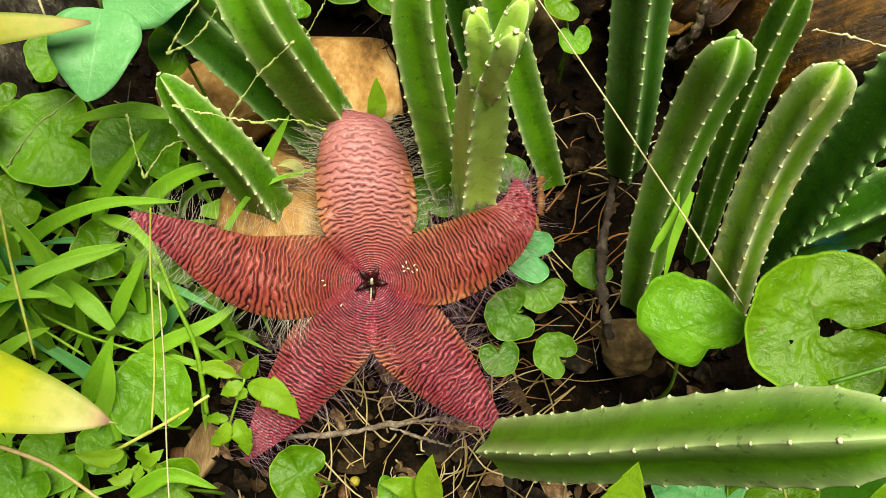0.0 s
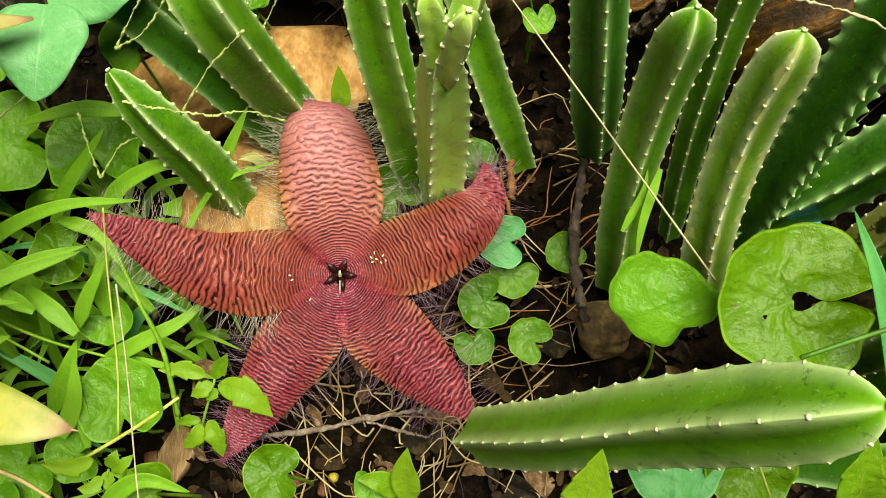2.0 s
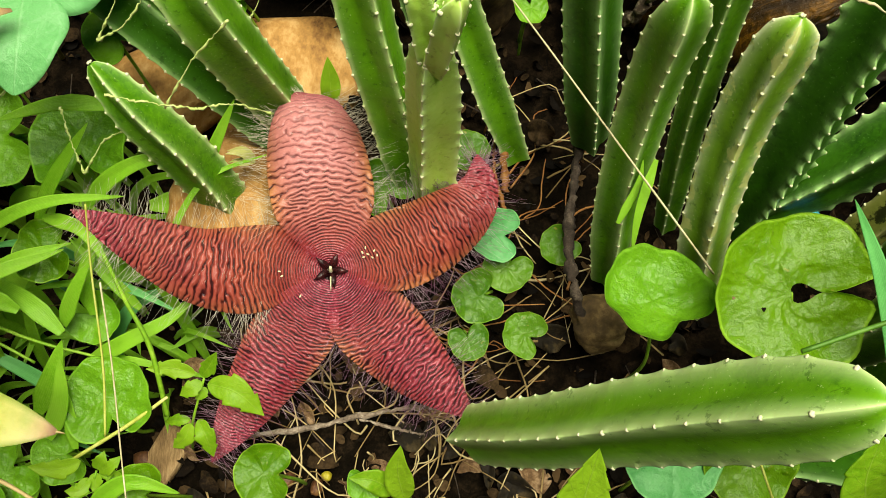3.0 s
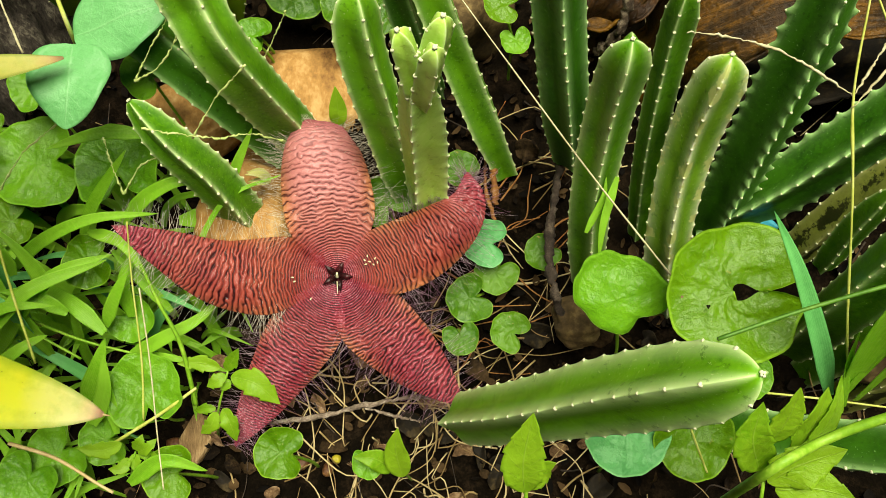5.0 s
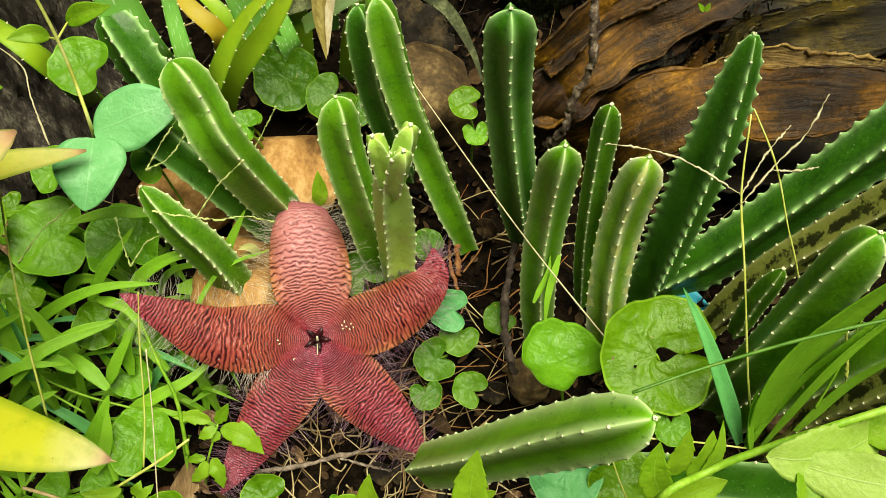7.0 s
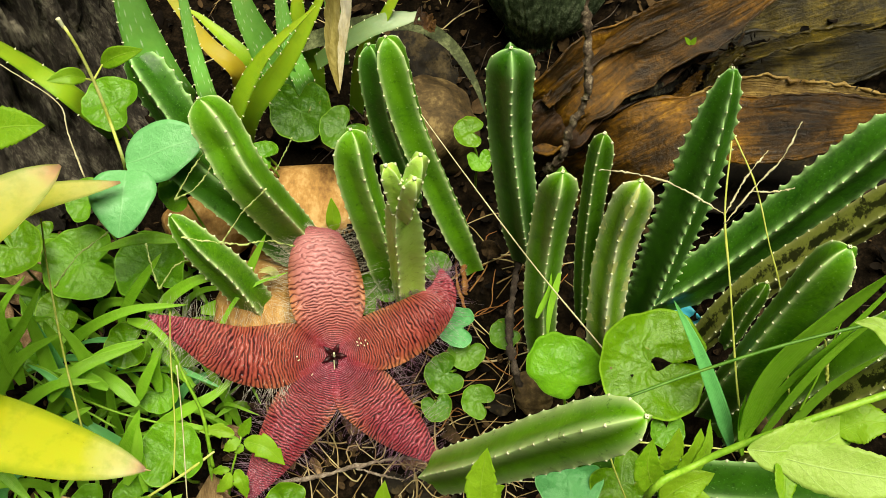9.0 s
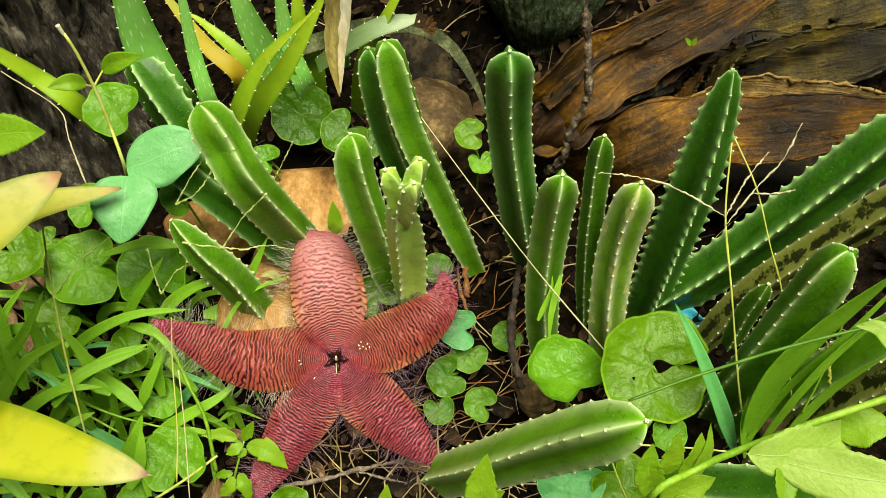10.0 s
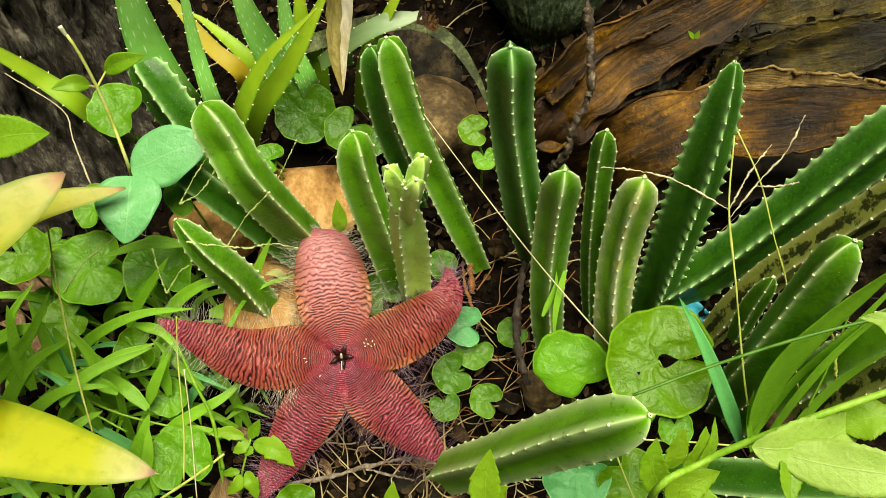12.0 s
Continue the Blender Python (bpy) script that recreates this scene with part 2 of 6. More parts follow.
def fleshy_material(name, stops, spot, rough=0.35, glow_through=0.12):
    """Thick leaves: colour runs along the leaf; pale flecks where asked."""
    m, nt, p = surface(name)
    uv = nt.nodes.new("ShaderNodeUVMap").outputs[0]
    sep = node(nt, "SeparateXYZ", (0, uv))
    big = noise_at(nt, 30.0, 4.0)
    fine = noise_at(nt, 26.0, 4.0, 0.6, uv, (1.0, 14.0, 1.0))
    f = calc(nt, "ADD", sep.outputs[0], calc(nt, "MULTIPLY", calc(nt, "SUBTRACT", big, 0.5), 0.05))
    col = ramp(nt, f, *stops)
    col = blend(nt, grey(nt, fine, 0.45, 0.8, 0.0, 0.35), col, tuple(min(1, c * 1.25) for c in stops[1][1]))
    blot = noise_at(nt, 75.0, 5.0, 0.6)
    col = blend(nt, grey(nt, blot, 0.48, 0.75, 0.0, 0.4), col, stops[0][1])
    speck = noise_at(nt, 300.0, 2.0)
    col = blend(nt, grey(nt, speck, 0.75, 0.79, 0.0, 0.7), col, (0.12, 0.07, 0.02))
    rim = calc(nt, "ABSOLUTE", sep.outputs[1])
    col = blend(nt, grey(nt, calc(nt, "ADD", rim, calc(nt, "MULTIPLY", fine, 0.12)), 0.4, 0.56, 0.0, 0.7), col, stops[0][1])
    if spot:
        v = node(nt, "TexVoronoi", ("Vector", node(nt, "Mapping", (0, uv)).outputs[0]), Scale=1.0)
        mp = v.inputs[0].links[0].from_node
        mp.inputs["Scale"].default_value = (20.0, 10.0, 1.0)
        col = blend(nt, grey(nt, v.outputs[0], 0.12, 0.3, 0.65, 0.0), col, spot)
    nt.links.new(col, p.inputs["Base Color"])
    set_in(p, Roughness=rough)
    p.inputs["Subsurface Weight"].default_value = 0.12
    p.inputs["Subsurface Scale"].default_value = 0.003
    bumped(nt, p, calc(nt, "ADD", fine, big), 0.25, 0.001)
    see_through(nt, p, col, glow_through)
    return m


BROM = fleshy_material("yellow_green_leaf", ((0.0, (0.14, 0.25, 0.008)), (0.6, (0.46, 0.48, 0.008)), (0.91, (0.5, 0.52, 0.03)), (0.975, (0.6, 0.58, 0.24)), (1.0, (0.64, 0.38, 0.28))), None, 0.27, 0.2)
BROM_PALE = fleshy_material("pale_yellow_leaf", ((0.0, (0.16, 0.27, 0.01)), (0.6, (0.42, 0.42, 0.015)), (0.88, (0.5, 0.5, 0.05)), (0.97, (0.6, 0.58, 0.2)), (1.0, (0.6, 0.27, 0.22))), None, 0.3, 0.4)
ALOE = fleshy_material("spotted_leaf", ((0.0, (0.1, 0.31, 0.03)), (0.6, (0.19, 0.47, 0.08)), (1.0, (0.27, 0.56, 0.14))), (0.62, 0.78, 0.5))
ALOE_WAN = fleshy_material("wan_leaf", ((0.0, (0.12, 0.2, 0.05)), (0.6, (0.2, 0.3, 0.13)), (1.0, (0.3, 0.38, 0.22))), None)
ALOE_PLAIN = fleshy_material("olive_leaf", ((0.0, (0.12, 0.28, 0.012)), (0.6, (0.29, 0.47, 0.02)), (1.0, (0.42, 0.56, 0.04))), None)
ALOE_YELLOW = fleshy_material("yellowing_leaf", ((0.0, (0.4, 0.28, 0.02)), (0.6, (0.5, 0.4, 0.03)), (1.0, (0.3, 0.4, 0.05))), None)


def husk_material(name, stops):
    m, nt, p = surface(name)
    uv = nt.nodes.new("ShaderNodeUVMap").outputs[0]
    streak = noise_at(nt, 5.0, 5.0, 0.6, uv, (1.1, 3.0, 1.0))
    fibre = noise_at(nt, 14.0, 4.0, 0.6, uv, (0.5, 12.0, 1.0))
    blot = noise_at(nt, 15.0, 6.0, 0.6)
    grain = noise_at(nt, 260.0, 4.0, 0.65)
    f = calc(nt, "ADD", calc(nt, "ADD", calc(nt, "MULTIPLY", streak, 0.24), calc(nt, "MULTIPLY", fibre, 0.06)), calc(nt, "ADD", calc(nt, "MULTIPLY", blot, 0.54), calc(nt, "MULTIPLY", grain, 0.16)))
    col = ramp(nt, f, *stops)
    nt.links.new(col, p.inputs["Base Color"])
    set_in(p, Roughness=0.45)
    p.inputs["Specular IOR Level"].default_value = 0.32
    bumped(nt, p, f, 0.9, 0.012)
    return m


HUSK = husk_material("brown_husk", ((0.39, (0.006, 0.0025, 0.0004)), (0.47, (0.035, 0.016, 0.0012)), (0.55, (0.15, 0.066, 0.004)), (0.66, (0.55, 0.29, 0.02))))
RED_HUSK = husk_material("reddish_husk", ((0.39, (0.004, 0.0018, 0.0007)), (0.48, (0.026, 0.011, 0.003)), (0.56, (0.085, 0.038, 0.01)), (0.68, (0.26, 0.14, 0.04))))
TAN_HUSK = husk_material("tan_husk", ((0.38, (0.04, 0.021, 0.005)), (0.47, (0.14, 0.08, 0.018)), (0.56, (0.32, 0.21, 0.06)), (0.68, (0.58, 0.45, 0.2))))
OLIVE_HUSK = husk_material("olive_husk", ((0.39, (0.004, 0.0028, 0.0004)), (0.48, (0.02, 0.014, 0.001)), (0.56, (0.08, 0.056, 0.003)), (0.68, (0.3, 0.21, 0.016))))


def petal_material():
    m, nt, p = surface("flower_petal")
    at = node(nt, "Attribute", attribute_name="pig")
    sep = node(nt, "SeparateColor", (0, at.outputs[0]))
    groove, edge, purple = sep.outputs[0], sep.outputs[1], sep.outputs[2]
    big = noise_at(nt, 50.0, 4.0)
    fine = noise_at(nt, 900.0, 4.0, 0.7)
    col = blend(nt, grey(nt, big, 0.35, 0.65), (0.19, 0.019, 0.013), (0.31, 0.056, 0.03))
    # Alpha: the upper petal's paler pink, with its broad sheen painted in.
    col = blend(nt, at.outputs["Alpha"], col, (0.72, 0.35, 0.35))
    col = blend(nt, purple, col, (0.21, 0.01, 0.04))
    col = blend(nt, edge, col, (0.46, 0.21, 0.075))
    col = blend(nt, grey(nt, fine, 0.35, 0.75, 0.0, 0.4), col, (0.2, 0.026, 0.022))
    # Mauve flecks paint the highlights on the short hairs of purple petals.
    hair_glints = noise_at(nt, 620.0, 3.0, 0.6)
    col = blend(nt, calc(nt, "MULTIPLY", grey(nt, hair_glints, 0.52, 0.66, 0.0, 0.75), purple), col, (0.55, 0.19, 0.25))
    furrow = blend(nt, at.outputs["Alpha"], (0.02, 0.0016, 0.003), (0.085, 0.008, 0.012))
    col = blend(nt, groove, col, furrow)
    nt.links.new(col, p.inputs["Base Color"])
    set_in(p, Roughness=0.37)
    p.inputs["Specular IOR Level"].default_value = 0.46
    bumped(nt, p, calc(nt, "ADD", fine, calc(nt, "MULTIPLY", big, 0.5)), 0.5, 0.0007)
    return m


PETAL = petal_material()
WHITE_HAIR = mottled("white_hair", (0.5, 0.45, 0.36), (0.62, 0.56, 0.46), (0.75, 0.7, 0.6), 80, 0.6, bump=0.1, island=True)
PURPLE_HAIR = mottled("purple_hair", (0.16, 0.05, 0.11), (0.28, 0.14, 0.22), (0.5, 0.4, 0.44), 80, 0.6, bump=0.1, island=True)
MAROON = mottled("maroon", (0.006, 0.001, 0.002), (0.02, 0.003, 0.004), (0.07, 0.01, 0.012), 200, 0.35, bump=0.3)


# ---- mesh helpers ----
HOME = {}


def thing(name, at, label, category, group="", kind=""):
    ob = new(name)
    ob.empty_display_size = 0.01
    ob.location = at
    HOME[ob.name] = Vector(at)
    return tagged(ob, label, category, group, kind)


def part(name, verts, faces, material, parent, label="", uv=None, pig=None, smooth=True, kind=""):
    """Links one mesh under a thing or under a part; verts in the world's metres."""
    home = HOME[parent.name] if parent else Vector((0, 0, 0))
    v = np.asarray(verts, float).reshape(-1, 3) - np.array(home)
    me = bpy.data.meshes.new(name)
    me.from_pydata(v.tolist(), [], faces)
    if smooth:
        me.polygons.foreach_set("use_smooth", [True] * len(me.polygons))
    loops = np.zeros(len(me.loops), int)
    me.loops.foreach_get("vertex_index", loops)
    if uv is not None:
        me.uv_layers.new(name="uv").data.foreach_set("uv", np.asarray(uv, float).reshape(-1, 2)[loops].ravel())
    if pig is not None:
        c = np.ones((len(v), 4))
        g = np.asarray(pig, float)
        c[:, :g.shape[-1]] = g.reshape(-1, g.shape[-1])
        me.attributes.new("pig", "FLOAT_COLOR", "POINT").data.foreach_set("color", c.ravel())
    me.materials.append(material)
    me.update()
    ob = new(name, me)
    if parent:
        ob.parent = parent
        HOME[ob.name] = home
    return tagged(ob, label, kind=kind)


def spline(points, n):
    """Catmull-Rom curve through the points, n samples, evenly spaced."""
    p = [np.array(q, float) for q in points]
    if len(p) == 2:
        p = [p[0], (p[0] + p[1]) / 2, p[1]]
    p = [2 * p[0] - p[1], *p, 2 * p[-1] - p[-2]]
    out = []
    for a, b, c, d in zip(p, p[1:], p[2:], p[3:]):
        for t in np.linspace(0, 1, 24, endpoint=False):
            out.append(0.5 * (2 * b + (c - a) * t + (2 * a - 5 * b + 4 * c - d) * t * t + (3 * b - a - 3 * c + d) * t ** 3))
    out = np.array(out + [p[-2]])
    s = np.r_[0, np.cumsum(np.linalg.norm(np.diff(out, axis=0), axis=1))]
    at = np.linspace(0, s[-1], n)
    return np.stack([np.interp(at, s, out[:, i]) for i in range(3)], 1), s[-1]


def unit(v):
    return v / np.maximum(np.linalg.norm(v, axis=-1, keepdims=True), 1e-9)


def frames(curve, front, turn=0.0):
    """Tangent, a side that faces front, and the third axis, all along a curve."""
    t = unit(np.gradient(curve, axis=0))
    f = np.array(front, float)
    u = unit(f - (t @ f)[:, None] * t)
    w = np.cross(t, u)
    a = radians(turn)
    return t, u * math.cos(a) + w * math.sin(a), w * math.cos(a) - u * math.sin(a)


def grid_faces(n, m, closed=False, base=0):
    k = m if closed else m - 1
    return [(base + i * m + j, base + i * m + (j + 1) % m, base + (i + 1) * m + (j + 1) % m, base + (i + 1) * m + j) for i in range(n - 1) for j in range(k)]


def tube(points, r0, r1, n=24, m=7, bumpy=0.0, seed=0):
    c, length = spline(points, n)
    t, u, w = frames(c, (0.3, -0.5, 0.81))
    rng = np.random.default_rng(seed)
    th = np.linspace(0, 2 * math.pi, m, endpoint=False)
    knots = np.interp(np.arange(n), np.arange(0, n + 3, 3), rng.standard_normal(len(np.arange(0, n + 3, 3))))
    r = np.linspace(r0, r1, n)[:, None] * np.clip(1 + bumpy * (0.6 * rng.standard_normal((n, m)) + 1.2 * knots[:, None]), 0.4, 2.2)
    c = c + (bumpy * r0 * 1.2 * rng.standard_normal((n, 3)) if bumpy > 0.1 else 0)
    v = c[:, None] + r[..., None] * (np.cos(th)[None, :, None] * u[:, None] + np.sin(th)[None, :, None] * w[:, None])
    f = grid_faces(n, m, True) + [tuple(range(m))[::-1], tuple((n - 1) * m + j for j in range(m))]
    return v.reshape(-1, 3), f


def join(pieces):
    verts, faces, base = [], [], 0
    for v, f in pieces:
        v = np.asarray(v).reshape(-1, 3)
        verts.append(v)
        faces += [tuple(base + i for i in q) for q in f]
        base += len(v)
    return np.concatenate(verts), faces


# ---- kinds of things ----
def tooth_mesh(material):
    a = np.linspace(0, 2 * math.pi, 7, endpoint=False)
    v = [(math.cos(t) * r, math.sin(t) * r, z) for r, z in ((0.78, -0.35), (0.66, 0.12), (0.3, 0.46)) for t in a] + [(0.05, 0, 0.66)]
    f = grid_faces(3, 7, True) + [(14 + j, 14 + (j + 1) % 7, 21) for j in range(7)]
    me = bpy.data.meshes.new("tooth")
    me.from_pydata(v, [], f)
    me.polygons.foreach_set("use_smooth", [True] * len(me.polygons))
    me.materials.append(material)
    return me


TOOTH = tooth_mesh(CREAM)
THORN = tooth_mesh(DULL_HUSK)


def add_tooth(parent, place, way, size):
    ob = new("tooth", TOOTH)
    ob.parent = parent
    q = Vector(way).to_track_quat("Z", "X")
    ob.matrix_basis = Matrix.LocRotScale(Vector(place) - HOME[parent.name], q, (size, size, size))
    return ob


def stem_body(points, r, turn, teeth, blunt, seed, base_taper=0.75, jag=0.11, glow=0.08):
    n, m = 150, 64
    c, length = spline(points, n)
    t, u, w = frames(c, VIEW_POINT - c[n // 2], turn)
    s = np.linspace(0, 1, n)
    q = np.linspace(-1, 1, m // 4, endpoint=False)
    th = np.concatenate([k * math.pi / 2 + math.pi / 4 * np.sign(q) * np.abs(q) ** 1.7 for k in range(4)])
    env = np.minimum(1, base_taper + (1 - base_taper) * s / 0.2)
    end = np.clip((s - (1 - blunt)) / blunt, 0, 1)
    env = env * np.maximum(0.16, np.sqrt(np.maximum(0, 1 - 0.98 * end ** 3.0)))
    rib = np.abs(np.cos(2 * th)) ** 2.6
    sharp = np.abs(np.cos(2 * th)) ** 60
    section = (1 - 0.15 * np.sin(2 * th) ** 2) / (np.abs(np.cos(th)) + np.abs(np.sin(th)))
    lap = np.stack([(teeth * s - 0.5 * round(a / (math.pi / 2)) + 0.5) % 1.0 - 0.5 for a in th], 1)
    scallop = np.where(lap < 0, np.exp(-(lap / 0.26) ** 2), np.exp(-(lap / 0.13) ** 2))
    rng = np.random.default_rng(seed)
    wob = 0.03 * np.sin(s[:, None] * rng.uniform(7, 13) + th[None] * 2 + rng.uniform(0, 6)) + 0.012 * np.sin(s[:, None] * 31 + th[None] * 3)
    rad = r * env[:, None] * (section[None] + (jag * scallop - 0.02) * sharp[None] + wob * (1 - 0.6 * rib[None]))
    v = c[:, None] + rad[..., None] * (np.cos(th)[None, :, None] * u[:, None] + np.sin(th)[None, :, None] * w[:, None])
    pig = np.zeros((n, m, 3))
    # rib colour; glow widens it into a painted ridge highlight
    pig[..., 0] = glow * np.abs(np.cos(2 * th)) ** 5 + (0.85 - glow) * np.abs(np.cos(2 * th)) ** 60
    pig[..., 1] = rib[None]
    return v, pig, c, t, u, w, length


STEMS = "clump of succulent stems"


def stem(points, r, turn=0, material=None, label="", blunt=0.16, seed=0, teeth_size=0.0014, pitch=0.0125, parent=None, arm=False, jag=0.05, glow=0.08, foot=0.75):
    material = material or STEM
    length = spline(points, 20)[1]
    teeth = max(4, round(length / pitch))
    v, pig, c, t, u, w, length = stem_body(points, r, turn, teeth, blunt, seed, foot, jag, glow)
    n, m = v.shape[:2]
    ob = parent or thing("succulent_stem", points[0], label or "upright green four-ribbed succulent stem with pale teeth", "succulent", STEMS)
    body = part("branch" if arm else "body", v, grid_faces(n, m, True) + [tuple((n - 1) * m + j for j in range(m))], material, ob, pig=pig)
    rng = np.random.default_rng(seed + 50)
    for k in range(4):
        j = k * m // 4 + m // 8
        for i in range(teeth + 1):
            s = (i + 0.5 * (k % 2)) / teeth
            if s < 0.03 or s > 0.985:
                continue
            q = min(n - 2, int(s * (n - 1)))
            g = s * (n - 1) - q
            place = v[q, j] * (1 - g) + v[q + 1, j] * g
            out = unit(place - c[q]) + 0.35 * t[q] + 0.15 * rng.standard_normal(3)
            add_tooth(ob, place - 0.3 * teeth_size * unit(out), out, teeth_size * rng.uniform(0.75, 1.15))
    for k in range(4):
        way = unit(u[-1] * math.cos(k * 1.571 + 0.4) + w[-1] * math.sin(k * 1.571 + 0.4) + 1.2 * t[-1])
        add_tooth(ob, c[-1] + 0.0016 * way, way, teeth_size * (0.55 + 0.1 * k))
    return ob


def round_leaf(at, radius, notch=-90, material=None, label="", normal=None, depth=0.72, width=0.38, cup=0.1, wave=0.05, foot=None, seed=0, overlap=0.0, sinus=0.0, name="kidney_leaf", twist=0.0, rim=0.05):
    """A kidney-shaped leaf, its notch at that angle (0 to the right, 90 up the bank), on a stalk to the soil."""
    at = np.array(at, float)
    nrm = unit(np.array(normal if normal is not None else (0.03, -0.42, 0.9), float))
    right = unit(np.cross((0, 1, 0.4), nrm))
    up = np.cross(nrm, right)
    a = radians(notch)
    x = -(math.cos(a) * right + math.sin(a) * up)
    y = np.cross(nrm, x)
    rng = np.random.default_rng(seed + 7)
    n, m = 14, 72
    phi = np.linspace(-math.pi, math.pi, m)
    rho = 1 - depth * np.exp(-((np.abs(phi) - math.pi) / width) ** 2) + 0.1 * np.exp(-((np.abs(phi) - 2.2) / 0.4) ** 2)
    rho += 0.022 * np.sin(5 * phi + rng.uniform(0, 6)) + 0.014 * np.sin(11 * phi + rng.uniform(0, 6))
    q = np.r_[np.linspace(0, 1, n - 2)[:-1] ** 0.9 * 0.99, 0.945, 0.975, 1.0]
    q.sort()
    spread = phi[None] * (1 + overlap - sinus * np.exp(-(q[:, None] / 0.42) ** 2))
    rr = q[:, None] * rho[None] * radius
    px, py = rr * np.cos(spread), rr * np.sin(spread)
    dist = np.hypot(px, py) / radius
    h = cup * radius * dist ** 2 + rim * radius * q[:, None] ** 7 + wave * radius * dist ** 2 * np.sin(3 * phi[None] + rng.uniform(0, 6)) + 0.02 * radius * np.sin(9 * phi[None]) * dist
    h += 0.035 * radius * np.sin(7 * px / radius + rng.uniform(0, 6)) * np.sin(6 * py / radius) - overlap * 0.35 * radius * np.sign(phi)[None] * dist * (np.abs(phi)[None] / math.pi) ** 3
    v = at + px[..., None] * x + py[..., None] * y + h[..., None] * nrm
    under = v - nrm * 0.0006
    verts = np.concatenate([v.reshape(-1, 3), under.reshape(-1, 3)])
    k = n * m
    f = grid_faces(n, m) + [tuple(k + i for i in q4[::-1]) for q4 in grid_faces(n, m)]
    f += [((n - 1) * m + j, (n - 1) * m + j + 1, k + (n - 1) * m + j + 1, k + (n - 1) * m + j)[::-1] for j in range(m - 1)]
    uv = np.stack([px, py], -1) / radius
    ob = thing(name, at, label or "rounded kidney-shaped green leaf on a slender stalk", "leaf", "kidney leaves over the soil")
    edge = np.zeros((n, m, 3))
    edge[..., 0] = q[:, None]
    part("leaf_blade", verts, f, material or KIDNEY, ob, uv=np.concatenate([uv.reshape(-1, 2)] * 2), pig=np.concatenate([edge.reshape(-1, 3)] * 2))
    if foot is None:
        foot = at - x * radius * 0.6 + np.array((0, 0.02, 0))
    foot = np.array((foot[0], foot[1], ground(foot[0], foot[1]) - 0.003))
    mid = (at + foot) / 2 - x * radius * 0.35
    v, f = tube((at - nrm * 0.001, mid, foot), 0.0011, 0.0014, 14, 6)
    part("leaf_stalk", v, f, GREEN_STALK, ob)
    return ob


PROFILES = {
    "heart": lambda s: np.sin(math.pi * np.clip(s, 0.002, 0.998) ** 0.66) ** 0.62 * (1 - 0.1 * s),
    "broad": lambda s: np.sin(math.pi * np.clip(s, 0.002, 0.998) ** 0.85) ** 0.55,
    "ovate": lambda s: np.sin(math.pi * np.clip(s, 0, 1) ** 0.75) ** 0.9,
    "lance": lambda s: np.sin(math.pi * np.clip(s, 0, 1) ** 0.7) * (1 - 0.3 * s),
    "grass": lambda s: np.minimum(1, 0.45 + 2.4 * s) * np.maximum(0, 1 - s ** 2.6) ** 0.8,
    "strap": lambda s: np.minimum(1, 0.75 + s) * np.maximum(0, 1 - s ** 5) ** 0.6,
}


def blade_mesh(points, width, profile="grass", fold=0.2, turn=0.0, saw=0.0, teeth=14, n=40, m=9, wave=0.0, seed=0, thick=0.0005):
    c, length = spline(points, n)
    t, u, w = frames(c, TOWARD_VIEW, turn)
    s = np.linspace(0, 1, n)
    half = 0.5 * width * PROFILES[profile](s)
    if saw:
        half = half * (1 - saw * ((s * teeth) % 1.0))
    x = np.linspace(-1, 1, m)
    lift = fold * np.abs(x)[None] * half[:, None] + wave * half[:, None] * np.sin(9 * s + seed)[:, None] * x[None] ** 2
    v = c[:, None] + (half[:, None] * x[None])[..., None] * w[:, None] + lift[..., None] * u[:, None]
    under = v - u[:, None] * thick
    verts = np.concatenate([v.reshape(-1, 3), under.reshape(-1, 3)])
    k = n * m
    f = [q[::-1] for q in grid_faces(n, m)] + [tuple(k + i for i in q) for q in grid_faces(n, m)]
    for i in range(n - 1):
        f += [(i * m, (i + 1) * m, k + (i + 1) * m, k + i * m)[::-1], (i * m + m - 1, (i + 1) * m + m - 1, k + (i + 1) * m + m - 1, k + i * m + m - 1)]
    uv = np.stack(np.broadcast_arrays(s[:, None], x[None]), -1).reshape(-1, 2)
    return verts, f, np.concatenate([uv, uv])


def grass(points, width=0.009, label="", turn=0.0, fold=0.22, material=None, seed=0):
    ob = thing("wild_grass", points[0], label or "long bright green grass blade among the weeds", "grass", "grass blades")
    v, f, uv = blade_mesh(points, width, "grass", fold, turn, seed=seed)
    part("leaf_blade", v, f, material or GRASS, ob, uv=uv)
    return ob


def leaf_on(ob, points, width, profile, material, fold=0.15, turn=0.0, saw=0.0, teeth=12, wave=0.1, seed=0, name="leaf"):
    v, f, uv = blade_mesh(points, width, profile, fold, turn, saw, teeth, 60 if saw else 36, 11, wave, seed)
    return part(name, v, f, material, ob, uv=uv)


def stalk(name, points, r0, r1, material, label, category, bumpy=0.0, seed=0, n=40):
    ob = thing(name, points[0], label, category)
    v, f = tube(points, r0, r1, n, 7, bumpy, seed)
    part("shaft", v, f, material, ob)
    return ob


